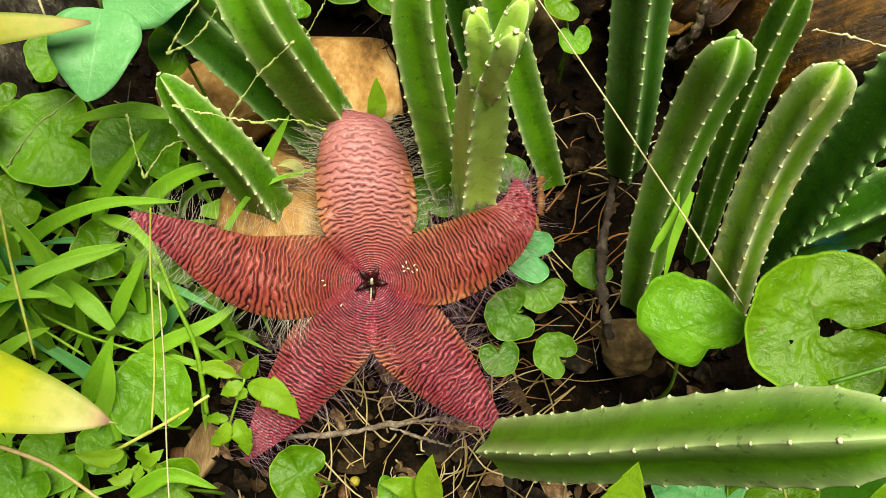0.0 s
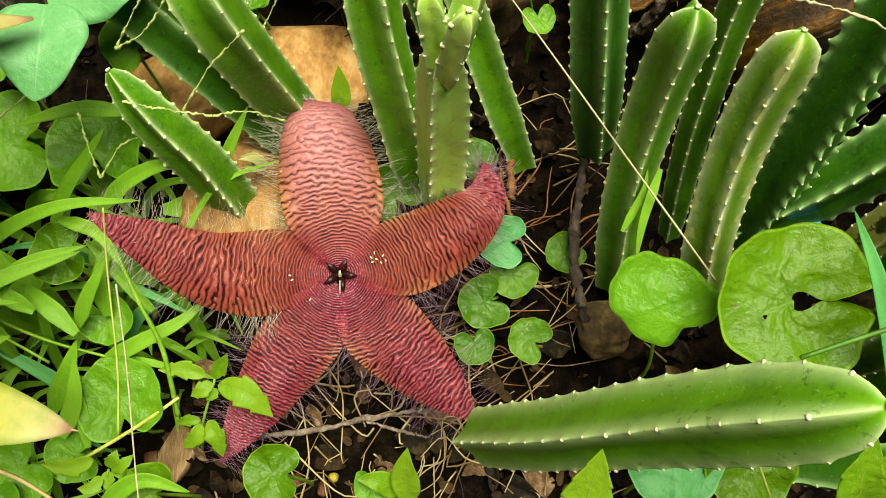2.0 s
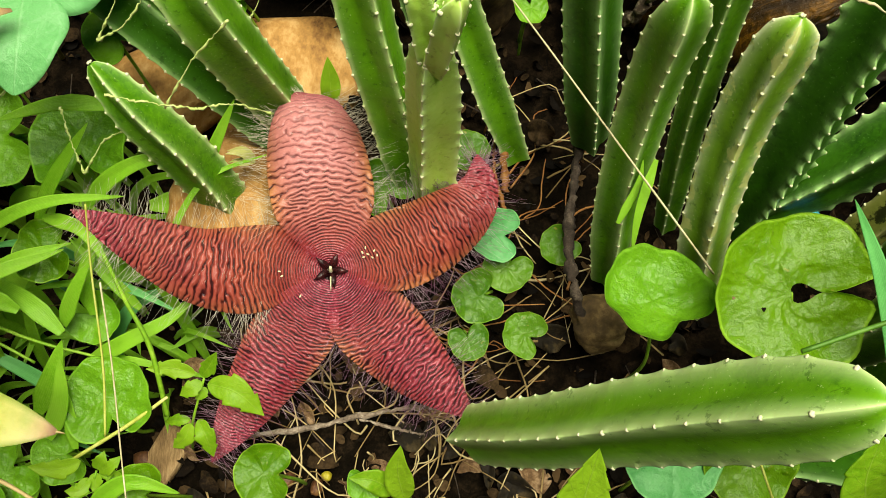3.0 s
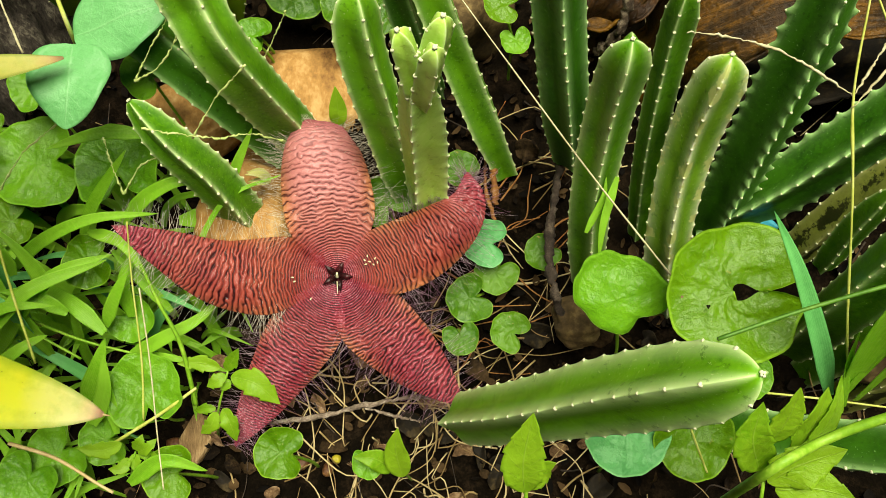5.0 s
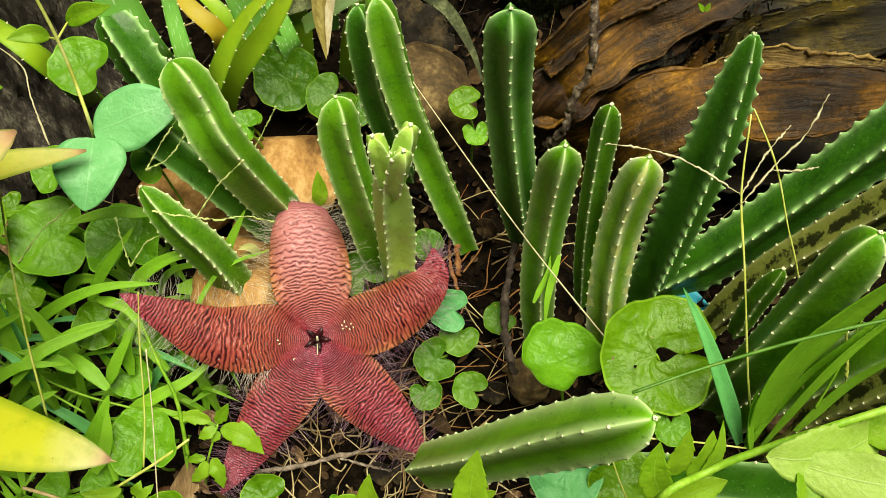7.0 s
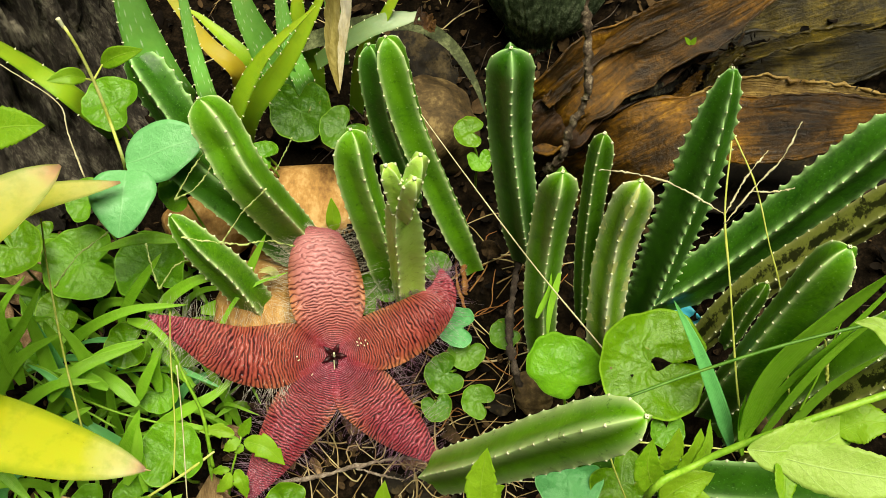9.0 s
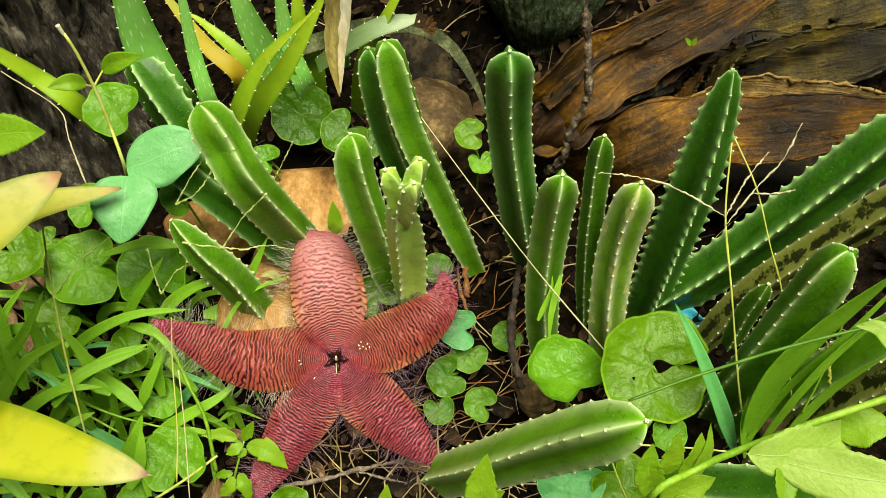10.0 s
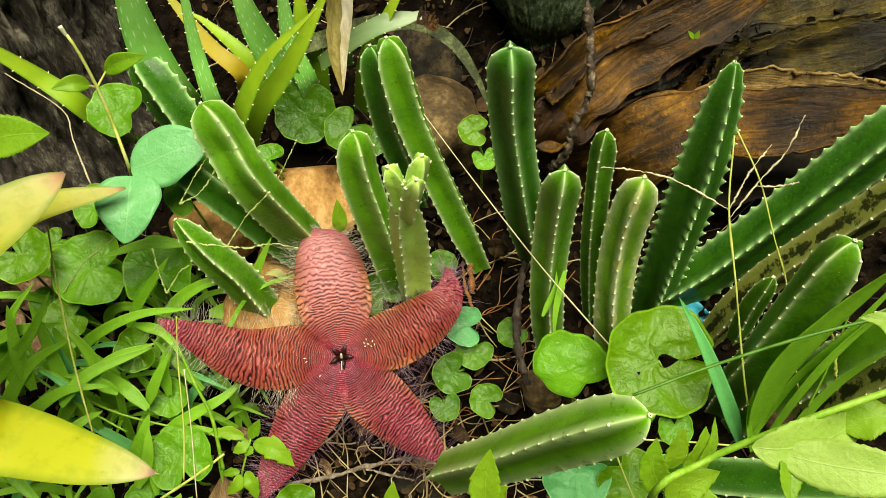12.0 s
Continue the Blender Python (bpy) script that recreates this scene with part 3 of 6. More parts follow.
def fleshy(points, width, thick, material, parent, name="leaf", turn=0.0, hollow=0.35, spines=0, spine_size=0.0015, rough=0.0, seed=0, taper=1.6, tip=0.02, base=0.75):
    """A thick leaf, hollowed above and round below, with marginal spines."""
    n, m = 70, 32
    c, length = spline(points, n)
    t, u, w = frames(c, TOWARD_VIEW, turn)
    s = np.linspace(0, 1, n)
    half = 0.5 * width * np.minimum(1, base + 1.2 * s * (1 - base) * 2) * np.maximum(tip, 1 - s ** taper) ** 0.75
    body = thick * (half / half.max()) ** 0.8
    th = np.linspace(0, 2 * math.pi, m, endpoint=False)
    x, z = np.cos(th), np.sin(th)
    top = np.where(z > 0, z * 0.35 - hollow * (1 - x ** 2), z)
    lift = hollow * 0.9 * np.abs(x) ** 2
    rng = np.random.default_rng(seed)
    jit = np.array([[noise.noise(Vector((a * 9 + seed, b * 2.2, seed * 3.1))) for b in x] for a in s]) * rough
    side = half[:, None] * x[None] * (1 + jit)
    high = body[:, None] * top[None] * 0.5 + half[:, None] * lift[None] * 0.5 + jit * half[:, None] * 0.6
    v = c[:, None] + side[..., None] * w[:, None] + high[..., None] * u[:, None]
    uv = np.stack(np.broadcast_arrays(s[:, None], (x * np.where(z > 0, 0.5, -0.5))[None]), -1)
    f = [q[::-1] for q in grid_faces(n, m, True)] + [tuple(range(m)), tuple((n - 1) * m + j for j in range(m))[::-1]]
    ob = part(name, v, f, material, parent, uv=uv)
    for k in range(spines):
        for j, sign in ((0, 1), (m // 2, -1)):
            i = min(n - 2, int((0.05 + 0.88 * k / spines) * n))
            way = sign * w[i] + 0.5 * t[i]
            tt = new("spine", THORN if material in (HUSK, RED_HUSK, TAN_HUSK, OLIVE_HUSK, DULL_HUSK, MOSS_LEAF) else TOOTH)
            tt.parent = ob
            q = Vector(way).to_track_quat("Z", "X")
            tt.matrix_basis = Matrix.LocRotScale(Vector(v[i, j]) - HOME[parent.name], q, (spine_size * 0.6, spine_size * 0.6, spine_size * 1.6))
    return ob


def pebble(name, at, size, material, label, category="stone", seed=0, rough=0.35, turn=0.0, group="", detail=4, box=0.8):
    bm = bmesh.new()
    bmesh.ops.create_icosphere(bm, subdivisions=detail, radius=1.0)
    for v in bm.verts:
        p = v.co.copy()
        d = noise.noise(p * 0.9 + Vector((seed * 3.7, 1, 2))) * rough + noise.noise(p * 2.3 + Vector((seed, 5, 9))) * rough * 0.45 + noise.noise(p * 7 + Vector((seed, 2, 4))) * rough * 0.1
        v.co = p * (1 + d)
        v.co = Vector((math.copysign(abs(v.co.x) ** box, v.co.x), math.copysign(abs(v.co.y) ** box, v.co.y), math.copysign(abs(v.co.z) ** box, v.co.z)))
    spin = Euler((0.15, 0.1, radians(turn))).to_matrix()
    for v in bm.verts:
        v.co = spin @ Vector((v.co.x * size[0], v.co.y * size[1], v.co.z * size[2]))
    me = bpy.data.meshes.new(name)
    bm.to_mesh(me)
    bm.free()
    me.polygons.foreach_set("use_smooth", [True] * len(me.polygons))
    me.materials.append(material)
    ob = new(name, me)
    ob.location = at
    return tagged(ob, label, category, group)


# ---- ground: one sheet of dark soil, finer near the plants ----
near = np.linspace(-0.75, 0.85, 230)
far = np.array([1.2, 2, 4, 8, 20, 60, 200, 600])
gx = np.concatenate([-far[::-1], near, far + 0.1])
gy = np.concatenate([-far[::-1] - 0.1, np.linspace(-0.5, 1.15, 230), far + 0.4])


def soil_height(x, y):
    h = 0.007 * noise.noise(Vector((x * 22, y * 22, 3))) + 0.0035 * noise.noise(Vector((x * 75, y * 75, 8))) + 0.0015 * noise.noise(Vector((x * 190, y * 190, 1)))
    fade = max(0.0, 1 - max(abs(x), abs(y - 0.3)) / 1.1)
    return ground(x, y) + h * min(1, fade * 3)


gv = [(x, y, soil_height(x, y)) for y in gy for x in gx]
tagged(part("ground", gv, grid_faces(len(gy), len(gx)), SOIL, None), "soil bank strewn with litter, darkened for the shade", "ground", kind="structure")

# ---- litter on the soil ----
rng = np.random.default_rng(11)
chips = []
for i in range(5200):
    x, y = rng.uniform(-0.5, 0.6), rng.uniform(0.02, 0.95)
    if math.hypot(x + 0.07, y - 0.5) < 0.06 or math.hypot(x + 0.13, y - 0.36) < 0.06:
        continue
    size = rng.uniform(0.002, 0.0075) * (1.5 if rng.random() < 0.12 else 1)
    a, asp = rng.uniform(0, 6.28), rng.uniform(0.25, 0.8)
    n1 = unit(np.array((rng.normal(0, 0.5), rng.normal(-0.25, 0.5), 1.0)))
    d = unit(np.cross(n1, (math.cos(a), math.sin(a), 0)))
    e = np.cross(n1, d)
    p = np.array((x, y, ground(x, y) + rng.uniform(0.0, 0.012)))
    curl = rng.uniform(-0.4, 0.6) * size
    row = []
    for k, wdt in ((-1, 0.35), (-0.35, 0.95), (0.35, 1.0), (1, 0.25)):
        for sd in (-1, 0, 1):
            row.append(p + d * k * size + e * sd * wdt * asp * size + n1 * (curl * k * k + 0.3 * asp * size * abs(sd)))
    chips.append((row, grid_faces(4, 3)))
for i in range(2600):
    x, y = rng.normal(0.05, 0.75), rng.normal(0.4, 0.7)
    if -0.5 < x < 0.6 and 0.02 < y < 0.95 or math.hypot(x, y) > 2.2:
        continue
    size, a = rng.uniform(0.006, 0.022), rng.uniform(0, 6.28)
    n1 = unit(np.array((rng.normal(0, 0.4), rng.normal(0, 0.4), 1.0)))
    d = unit(np.cross(n1, (math.cos(a), math.sin(a), 0)))
    e = np.cross(n1, d)
    p = np.array((x, y, ground(x, y) + 0.006))
    row = [p + d * k * size + e * sd * wdt * 0.5 * size + n1 * 0.2 * size * abs(sd) for k, wdt in ((-1, 0.35), (-0.35, 0.95), (0.35, 1.0), (1, 0.25)) for sd in (-1, 0, 1)]
    chips.append((row, grid_faces(4, 3)))
v, f = join(chips)
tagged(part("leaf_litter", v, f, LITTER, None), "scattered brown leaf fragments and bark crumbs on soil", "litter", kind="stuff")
bits = []
for i in range(620):
    x, y = rng.uniform(-0.45, 0.55), rng.uniform(0.05, 0.8)
    a, ln = rng.uniform(0, 6.28), rng.uniform(0.015, 0.07)
    q = np.array((x, y))
    pts = []
    for k in (-0.5, 0, 0.5):
        xy = q + ln * k * np.array((math.cos(a), math.sin(a))) + rng.normal(0, 0.1, 2) * ln
        pts.append((xy[0], xy[1], ground(*xy) + rng.uniform(0.004, 0.02)))
    r = rng.uniform(0.0003, 0.0009)
    bits.append(tube(pts, r, r * 0.6, 10, 5))
v, f = join(bits[:280])
tagged(part("fine_twigs", v, f, DARK_TWIG, None), "thin dark twigs and rootlets on the soil", "twigs", kind="stuff")
v, f = join(bits[480:])
tagged(part("straw_bits", v, f, STRAW, None), "dry straw-coloured grass bits on the soil", "straw", kind="stuff")
# rootlets, thin stems and straws on the bare soil beside the flower
bits = []
for cx, cy, count in ((0.1077, 0.3238, 16), (0.1266, 0.4056, 12), (0.0580, 0.2544, 10)):
    for i in range(count):
        x, y = cx + rng.uniform(-0.05, 0.05), cy + rng.uniform(-0.06, 0.06)
        a, ln = rng.normal(0.3, 0.9), rng.uniform(0.03, 0.1)
        pts = []
        for k in (-0.5, -0.15, 0.2, 0.5):
            xy = np.array((x, y)) + ln * k * np.array((math.cos(a), math.sin(a))) + rng.normal(0, 0.07, 2) * ln
            pts.append((xy[0], xy[1], ground(*xy) + rng.uniform(0.006, 0.02)))
        bits.append(tube(pts, rng.uniform(0.0004, 0.0012), 0.0004, 16, 5, 0.12, i))
v, f = join(bits[::2])
tagged(part("rootlets", v, f, STRAW, None), "dry straw-coloured rootlets on bare soil", "straw", kind="stuff")
v, f = join(bits[1::2])
tagged(part("dark_rootlets", v, f, STRAW_RED, None), "brown rootlets and thin stems on bare soil", "straw", kind="stuff")
# tangle of straw below the flower
bits = []
for i in range(120):
    x, y = rng.uniform(-0.1, 0.17), rng.uniform(0.09, 0.27)
    a, ln = rng.uniform(0, 6.28), rng.uniform(0.03, 0.08)
    pts = []
    for k in (-0.5, -0.2, 0.2, 0.5):
        xy = np.array((x, y)) + ln * k * np.array((math.cos(a), math.sin(a))) + rng.normal(0, 0.13, 2) * ln
        pts.append((xy[0], xy[1], ground(*xy) + rng.uniform(0.006, 0.026)))
    bits.append(tube(pts, rng.uniform(0.0004, 0.001), 0.0004, 14, 5))
v, f = join(bits)
tagged(part("straw_tangle", v, f, STRAW, None), "tangle of dry curled grass under the flower", "straw", kind="stuff")


# ---- the flower ----
C = np.array((-0.0341, 0.2787, 0.0064))
EYEWARD = unit(np.array((0.13, -0.5, 0.86)))
flower = thing("star_flower", C, "large hairy five-pointed maroon flower with wrinkled petals", "flower")
FR = unit(np.cross((0, 1, 0.5), EYEWARD))
FU = np.cross(EYEWARD, FR)


SPINES = {
    "top": [C, (-0.0351, 0.3058, 0.0287), (-0.0393, 0.3356, 0.0467), (-0.0427, 0.3628, 0.0564), (-0.0448, 0.3849, 0.0508), (-0.0470, 0.3977, 0.0354)],
    "long": [C, (-0.0652, 0.2782, 0.0083), (-0.1121, 0.2775, 0.0176), (-0.1533, 0.2911, 0.0329), (-0.1885, 0.3064, 0.0419)],
    "low": [C, (-0.0516, 0.2575, -0.0102), (-0.0714, 0.2336, -0.0264), (-0.0931, 0.2116, -0.0499), (-0.1091, 0.1995, -0.0721), (-0.1235, 0.1903, -0.0957)],
    "foot": [C, (-0.0166, 0.2586, -0.0090), (0.0099, 0.2335, -0.0220), (0.0353, 0.2099, -0.0313), (0.0520, 0.1956, -0.0423)],
    "curled": [C, (-0.0063, 0.2835, 0.0091), (0.0293, 0.2928, 0.0203), (0.0539, 0.3106, 0.0242), (0.0641, 0.3344, 0.0175), (0.0636, 0.3641, 0.0101)],
}


def flower_polar(p):
    """Radius, angle and height of points in the flower's own plane."""
    q = p - C
    x, y = q @ FR, q @ FU
    return np.hypot(x, y), np.arctan2(y, x), q @ EYEWARD


SPINE_RUNS = []
for spine in SPINES.values():
    r_, a_, h_ = flower_polar(spline(spine, 120)[0])
    SPINE_RUNS.append((np.maximum.accumulate(r_), a_[np.searchsorted(r_, 0.03)], h_))


def disc_height(r, a):
    """The joined middle of the flower: the petals' spines blended round the centre."""
    total, weight = 0, 0
    for rr, aa, hh in SPINE_RUNS:
        d = (a - aa + math.pi) % (2 * math.pi) - math.pi
        w = np.exp(-(d / 0.56) ** 2) + 1e-6
        total, weight = total + w * np.interp(r, rr, hh), weight + w
    return total / weight


def petal(points, half, left, right, purple, period, seed, fade=0.12, lines=0.55, pale=0.08, arch=0.62, blunt=2.6, hair=PURPLE_HAIR, deep=0.66, fuzz=120, tuft=0, fringe=420, sheen_from=0.3):
    """points: the spine from the centre to the tip; left, right: degrees to the joints with the neighbours."""
    n, m = 520, 71
    c, length = spline(points, n)
    t = unit(np.gradient(c, axis=0))
    nn = unit(EYEWARD - (t @ EYEWARD)[:, None] * t)
    b = np.cross(nn, t)
    s = np.linspace(0, 1, n)
    dist = s * length
    prof = half * np.maximum(0.0, 1 - s ** blunt) ** 0.85 * (0.93 + 0.07 * np.sin(s * 3.1))

    def side(angle):
        sector = dist * math.tan(radians(angle)) * 1.05 + 0.002
        k = 7.0
        return (np.maximum(sector, 1e-5) ** -k + np.maximum(prof, 1e-5) ** -k) ** (-1 / k)

    x = np.linspace(-1, 1, m)
    wide = np.where(x[None] > 0, side(left)[:, None], side(right)[:, None]) * x[None]
    rel = np.abs(wide) / half
    grow = np.clip((dist - 0.03) / 0.055, 0, 1)[:, None] ** 1.3
    high = -arch * half * rel ** 2.4 * grow
    # wavy cross wrinkles that fork and join, finer towards the centre
    per = 0.0015 + (period - 0.0015) * np.clip((dist - 0.014) / 0.055, 0, 1)
    ph = np.cumsum(np.r_[0, np.diff(dist)] / per)
    ring = dist[:, None] + (np.hypot(dist[:, None], wide) - dist[:, None]) * np.exp(-(dist[:, None] / 0.055) ** 4)
    ph = np.interp(ring, dist, ph)
    r4 = np.random.default_rng(seed + 300)
    for k in range(44):
        d0, w0 = length * (0.24 + 0.74 * r4.random()), half * r4.uniform(-0.95, 0.95)
        ph = ph + (1 if k % 2 else -1) * np.arctan2(wide - w0, dist[:, None] - d0) / (2 * math.pi)
    warp, vary = np.zeros((n, m)), np.zeros((n, m))
    for i in range(n):
        for j in range(0, m):
            p = Vector((c[i, 0] + b[i, 0] * wide[i, j], c[i, 1] + b[i, 1] * wide[i, j], 0.5))
            warp[i, j] = 0.5 * noise.noise(p * 85) + 0.5 * noise.noise(p * 250)
            vary[i, j] = noise.noise(p * 170 + Vector((3, 7, 1))) + 0.6 * noise.noise(p * 420)
    warp *= np.clip(dist / 0.035, 0.12, 1)[:, None]
    bend = 0.55 * (wide / half) ** 2 * np.clip((dist - 0.05) / 0.05, 0, 1)[:, None]
    ridge = np.abs(np.sin(math.pi * (ph + warp - bend * 0.5)))
    tip_fade = np.clip((1 - s) / fade, 0.25, 1)[:, None]
    v = c[:, None] + wide[..., None] * b[:, None] + high[..., None] * nn[:, None]
    rr, aa, hh = flower_polar(v)
    join_up = np.clip((0.056 - rr) / 0.024, 0, 1)
    join_up = join_up * join_up * (3 - 2 * join_up)
    v = v + (join_up * (disc_height(rr, aa) - 0.006 * np.exp(-(rr / 0.0085) ** 2) - hh))[..., None] * EYEWARD
    v = v + (0.0025 * (ridge ** 0.6 - 0.6) * np.clip(dist / 0.03, 0.3, 1)[:, None] * tip_fade)[..., None] * nn[:, None]
    pig = np.zeros((n, m, 4))
    # paler pink plus painted sheen, fading towards the margins and tip
    pig[..., 3] = pale * np.clip((s - sheen_from) / 0.35, 0, 1)[:, None] * (1 - rel ** 4) * np.clip((1 - s) / 0.12, 0, 1)[:, None]
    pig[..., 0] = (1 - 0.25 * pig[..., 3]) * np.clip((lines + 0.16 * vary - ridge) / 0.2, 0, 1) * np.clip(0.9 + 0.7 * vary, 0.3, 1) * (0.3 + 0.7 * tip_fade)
    pig[..., 1] = np.clip(0.95 * rel ** 5 * (0.4 + 0.6 * tip_fade) + 0.16 * np.exp(-((dist[:, None] - 0.035) / 0.02) ** 2), 0, 0.9) * (1 - 0.8 * join_up)
    pig[..., 2] = np.clip(purple + 0.8 * np.clip((s - deep) / max(0.05, 0.8 * (1 - deep)), 0, 1)[:, None] + 0.7 * np.exp(-(dist[:, None] / 0.02) ** 2), 0, 1)
    under = v - nn[:, None] * 0.0013
    k = n * m
    f = [q[::-1] for q in grid_faces(n, m)] + [tuple(k + i for i in q) for q in grid_faces(n, m)]
    for i in range(n - 1):
        f += [(i * m, (i + 1) * m, k + (i + 1) * m, k + i * m)[::-1], (i * m + m - 1, (i + 1) * m + m - 1, k + (i + 1) * m + m - 1, k + i * m + m - 1)]
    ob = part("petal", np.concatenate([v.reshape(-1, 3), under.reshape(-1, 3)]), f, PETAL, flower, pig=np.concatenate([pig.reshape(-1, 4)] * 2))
    # fringe of fine hairs, a short fuzz on the face and a tuft at the tip
    r2 = np.random.default_rng(seed)
    hairs = []
    for i in range(fringe + fuzz + tuft):
        edge = i < fringe or i >= fringe + fuzz
        q = int(n * (0.22 + 0.775 * r2.random() ** 0.9)) if i < fringe + fuzz else int(n * r2.uniform(0.93, 0.995))
        j = (0 if r2.random() < 0.5 else m - 1) if edge else int(r2.uniform(3, m - 3))
        sgn = 1 if j > m // 2 else -1
        root = v[q, j]
        ln = (r2.uniform(0.008, 0.026) if edge else r2.uniform(0.0015, 0.004))
        way = unit(sgn * b[q] * (1.0 if i < fringe + fuzz else 0.5) + t[q] * r2.normal(0.25 if i < fringe + fuzz else 1.2, 0.35) + nn[q] * r2.normal(0.15 if edge else 0.8, 0.35))
        sag = nn[q] * r2.normal(0, 0.2) + t[q] * r2.normal(0, 0.2)
        hairs.append(tube((root, root + way * ln * 0.5 + sag * ln * 0.06, root + way * ln + sag * ln * 0.22), 0.00011, 0.00004, 5, 3))
    hv, hf = join(hairs)
    part("hair", hv, hf, hair, ob, "fine pale hairs along the petal edge", kind="stuff")
    return ob


petal(SPINES["top"], 0.0335, 42, 39, 0.1, 0.0044, 21, blunt=4.5, deep=0.76, fade=0.6, lines=0.46, pale=0.62, hair=WHITE_HAIR, fuzz=60, fringe=280, sheen_from=0.1)
petal(SPINES["long"], 0.0325, 30, 42, 0.1, 0.0031, 22, blunt=1.7, hair=WHITE_HAIR, fuzz=160, fringe=260)
petal(SPINES["low"], 0.0295, 36, 30, 0.75, 0.0027, 23, blunt=1.9, lines=0.66, fringe=200, fuzz=320)
petal(SPINES["foot"], 0.0285, 33, 36, 0.72, 0.0027, 24, blunt=2.7, lines=0.66, fringe=200, fuzz=320, deep=2.0)
petal(SPINES["curled"], 0.0275, 39, 33, 0.08, 0.0031, 25, blunt=2.6, deep=0.6, tuft=70, fringe=300)

# the dark centre
lobes = 5
for i in range(lobes):
    a = 54 + 72 * i + 12
    d = math.cos(radians(a)) * FR + math.sin(radians(a)) * FU
    base = C - EYEWARD * 0.002
    v, f, uv = blade_mesh([base, base + d * 0.007 + EYEWARD * 0.0034, base + d * 0.0125 + EYEWARD * 0.0018], 0.0056, "lance", -0.4, n=16, m=5, thick=0.0012)
    part("corona_lobe", v, f, MAROON, flower, "dark maroon corona lobe", uv=uv)
    v, f = tube([base + d * 0.001, base + d * 0.0025 + EYEWARD * 0.005, base + d * 0.005 + EYEWARD * 0.009], 0.0011, 0.0004, 8, 6)
    part("corona_horn", v, f, MAROON, flower)
v, f = tube([C - EYEWARD * 0.002, C + EYEWARD * 0.004 - FU * 0.0005, C + EYEWARD * 0.007 + FU * 0.002], 0.0016, 0.0008, 10, 7, 0.15, 3)
part("column", v, f, CREAM, flower, "pale cream central column")
v, f = tube([C + EYEWARD * 0.002 - FU * 0.004, C + EYEWARD * 0.0012 - FU * 0.0085, C + EYEWARD * 0.0008 - FU * 0.013], 0.0006, 0.0002, 8, 5)
part("pale_streak", v, f, CREAM, flower)
disc = [(C - EYEWARD * 0.0045 + r * (math.cos(q) * FR + math.sin(q) * FU)) for r in (0.0001, 0.005, 0.0105) for q in np.linspace(0, 6.2832, 24, endpoint=False)]
part("throat", disc, grid_faces(3, 24, True), MAROON, flower)
for k, p in enumerate(((-0.0112, 0.2867, 0.0185), (-0.0133, 0.2845, 0.0168), (-0.0099, 0.2835, 0.0161), (-0.0126, 0.2824, 0.0145), (-0.0058, 0.2850, 0.0178), (-0.0041, 0.2826, 0.0160), (-0.0071, 0.2816, 0.0152), (-0.0651, 0.2758, 0.0115), (-0.0638, 0.2734, 0.0097), (-0.0532, 0.2642, 0.0000))):
    pebble("insect_egg", p, (0.0005, 0.0011, 0.0005), CREAM, "tiny cream insect egg on the petal", "egg", k, 0.2, 37 * k, "eggs on the flower", 2)


# ---- succulent stems ----
stem([(-0.0580, 0.4091, -0.0166), (-0.0897, 0.3711, 0.1283), (-0.1042, 0.3804, 0.1734), (-0.1160, 0.3890, 0.2053)], 0.0195, 12, STEM, "stout leaning green ribbed stem behind the flower", seed=1, blunt=0.13)
stem([(-0.0646, 0.3985, -0.0186), (-0.1069, 0.3932, 0.0656), (-0.1493, 0.4055, 0.1191), (-0.1666, 0.4185, 0.1481)], 0.0190, 20, STEM_SHADED, "shaded leaning ribbed stem under another stem", seed=2)
stem([(-0.1010, 0.3400, -0.0246), (-0.1170, 0.3345, 0.0504), (-0.1342, 0.3339, 0.0954), (-0.1512, 0.3423, 0.1270)], 0.0165, -14, STEM, "short pale green stem pointing sideways over stones", seed=3, blunt=0.6, pitch=0.01, jag=0.09)
stem([(0.0195, 0.3569, -0.0123), (0.0055, 0.3587, 0.0840), (-0.0029, 0.3627, 0.1440), (-0.0029, 0.3658, 0.1882)], 0.0172, 20, STEM, "upright bright green ribbed stem", seed=4, blunt=0.2)
bud = stem([(0.0313, 0.3400, -0.0126), (0.0329, 0.3364, 0.0542), (0.0333, 0.3253, 0.1216), (0.0336, 0.3128, 0.1726)], 0.0172, -26, STEM_YOUNG, "pale branching stem with young buds at its top", seed=5, blunt=0.5, pitch=0.014, jag=0.07, glow=0.15)
for pts, rr, sd in (([(0.0322, 0.3168, 0.1477), (0.0283, 0.3113, 0.1841), (0.0247, 0.3074, 0.2083)], 0.0092, 6), ([(0.0345, 0.3190, 0.1439), (0.0427, 0.3158, 0.1839), (0.0490, 0.3122, 0.2123)], 0.0095, 7), ([(0.0346, 0.3127, 0.1451), (0.0403, 0.3011, 0.1851), (0.0441, 0.2953, 0.2067)], 0.0086, 8)):
    stem(pts, rr, 35, STEM_YOUNG, seed=sd, blunt=0.32, pitch=0.02, teeth_size=0.0019, parent=bud, arm=True, jag=0.04, glow=0.15)
stem([(0.0976, 0.4045, -0.0444), (0.0668, 0.4176, 0.0478), (0.0411, 0.4255, 0.1361), (0.0266, 0.4336, 0.2207)], 0.0172, 40, STEM, "long leaning green stem, its foot chewed", seed=9, blunt=0.12)
stem([(0.0420, 0.4444, 0.0115), (0.0211, 0.4475, 0.0961), (0.0147, 0.4461, 0.1519), (0.0120, 0.4474, 0.2035)], 0.0135, 25, STEM_SHADED, "slender shaded green stem", seed=10, blunt=0.14)
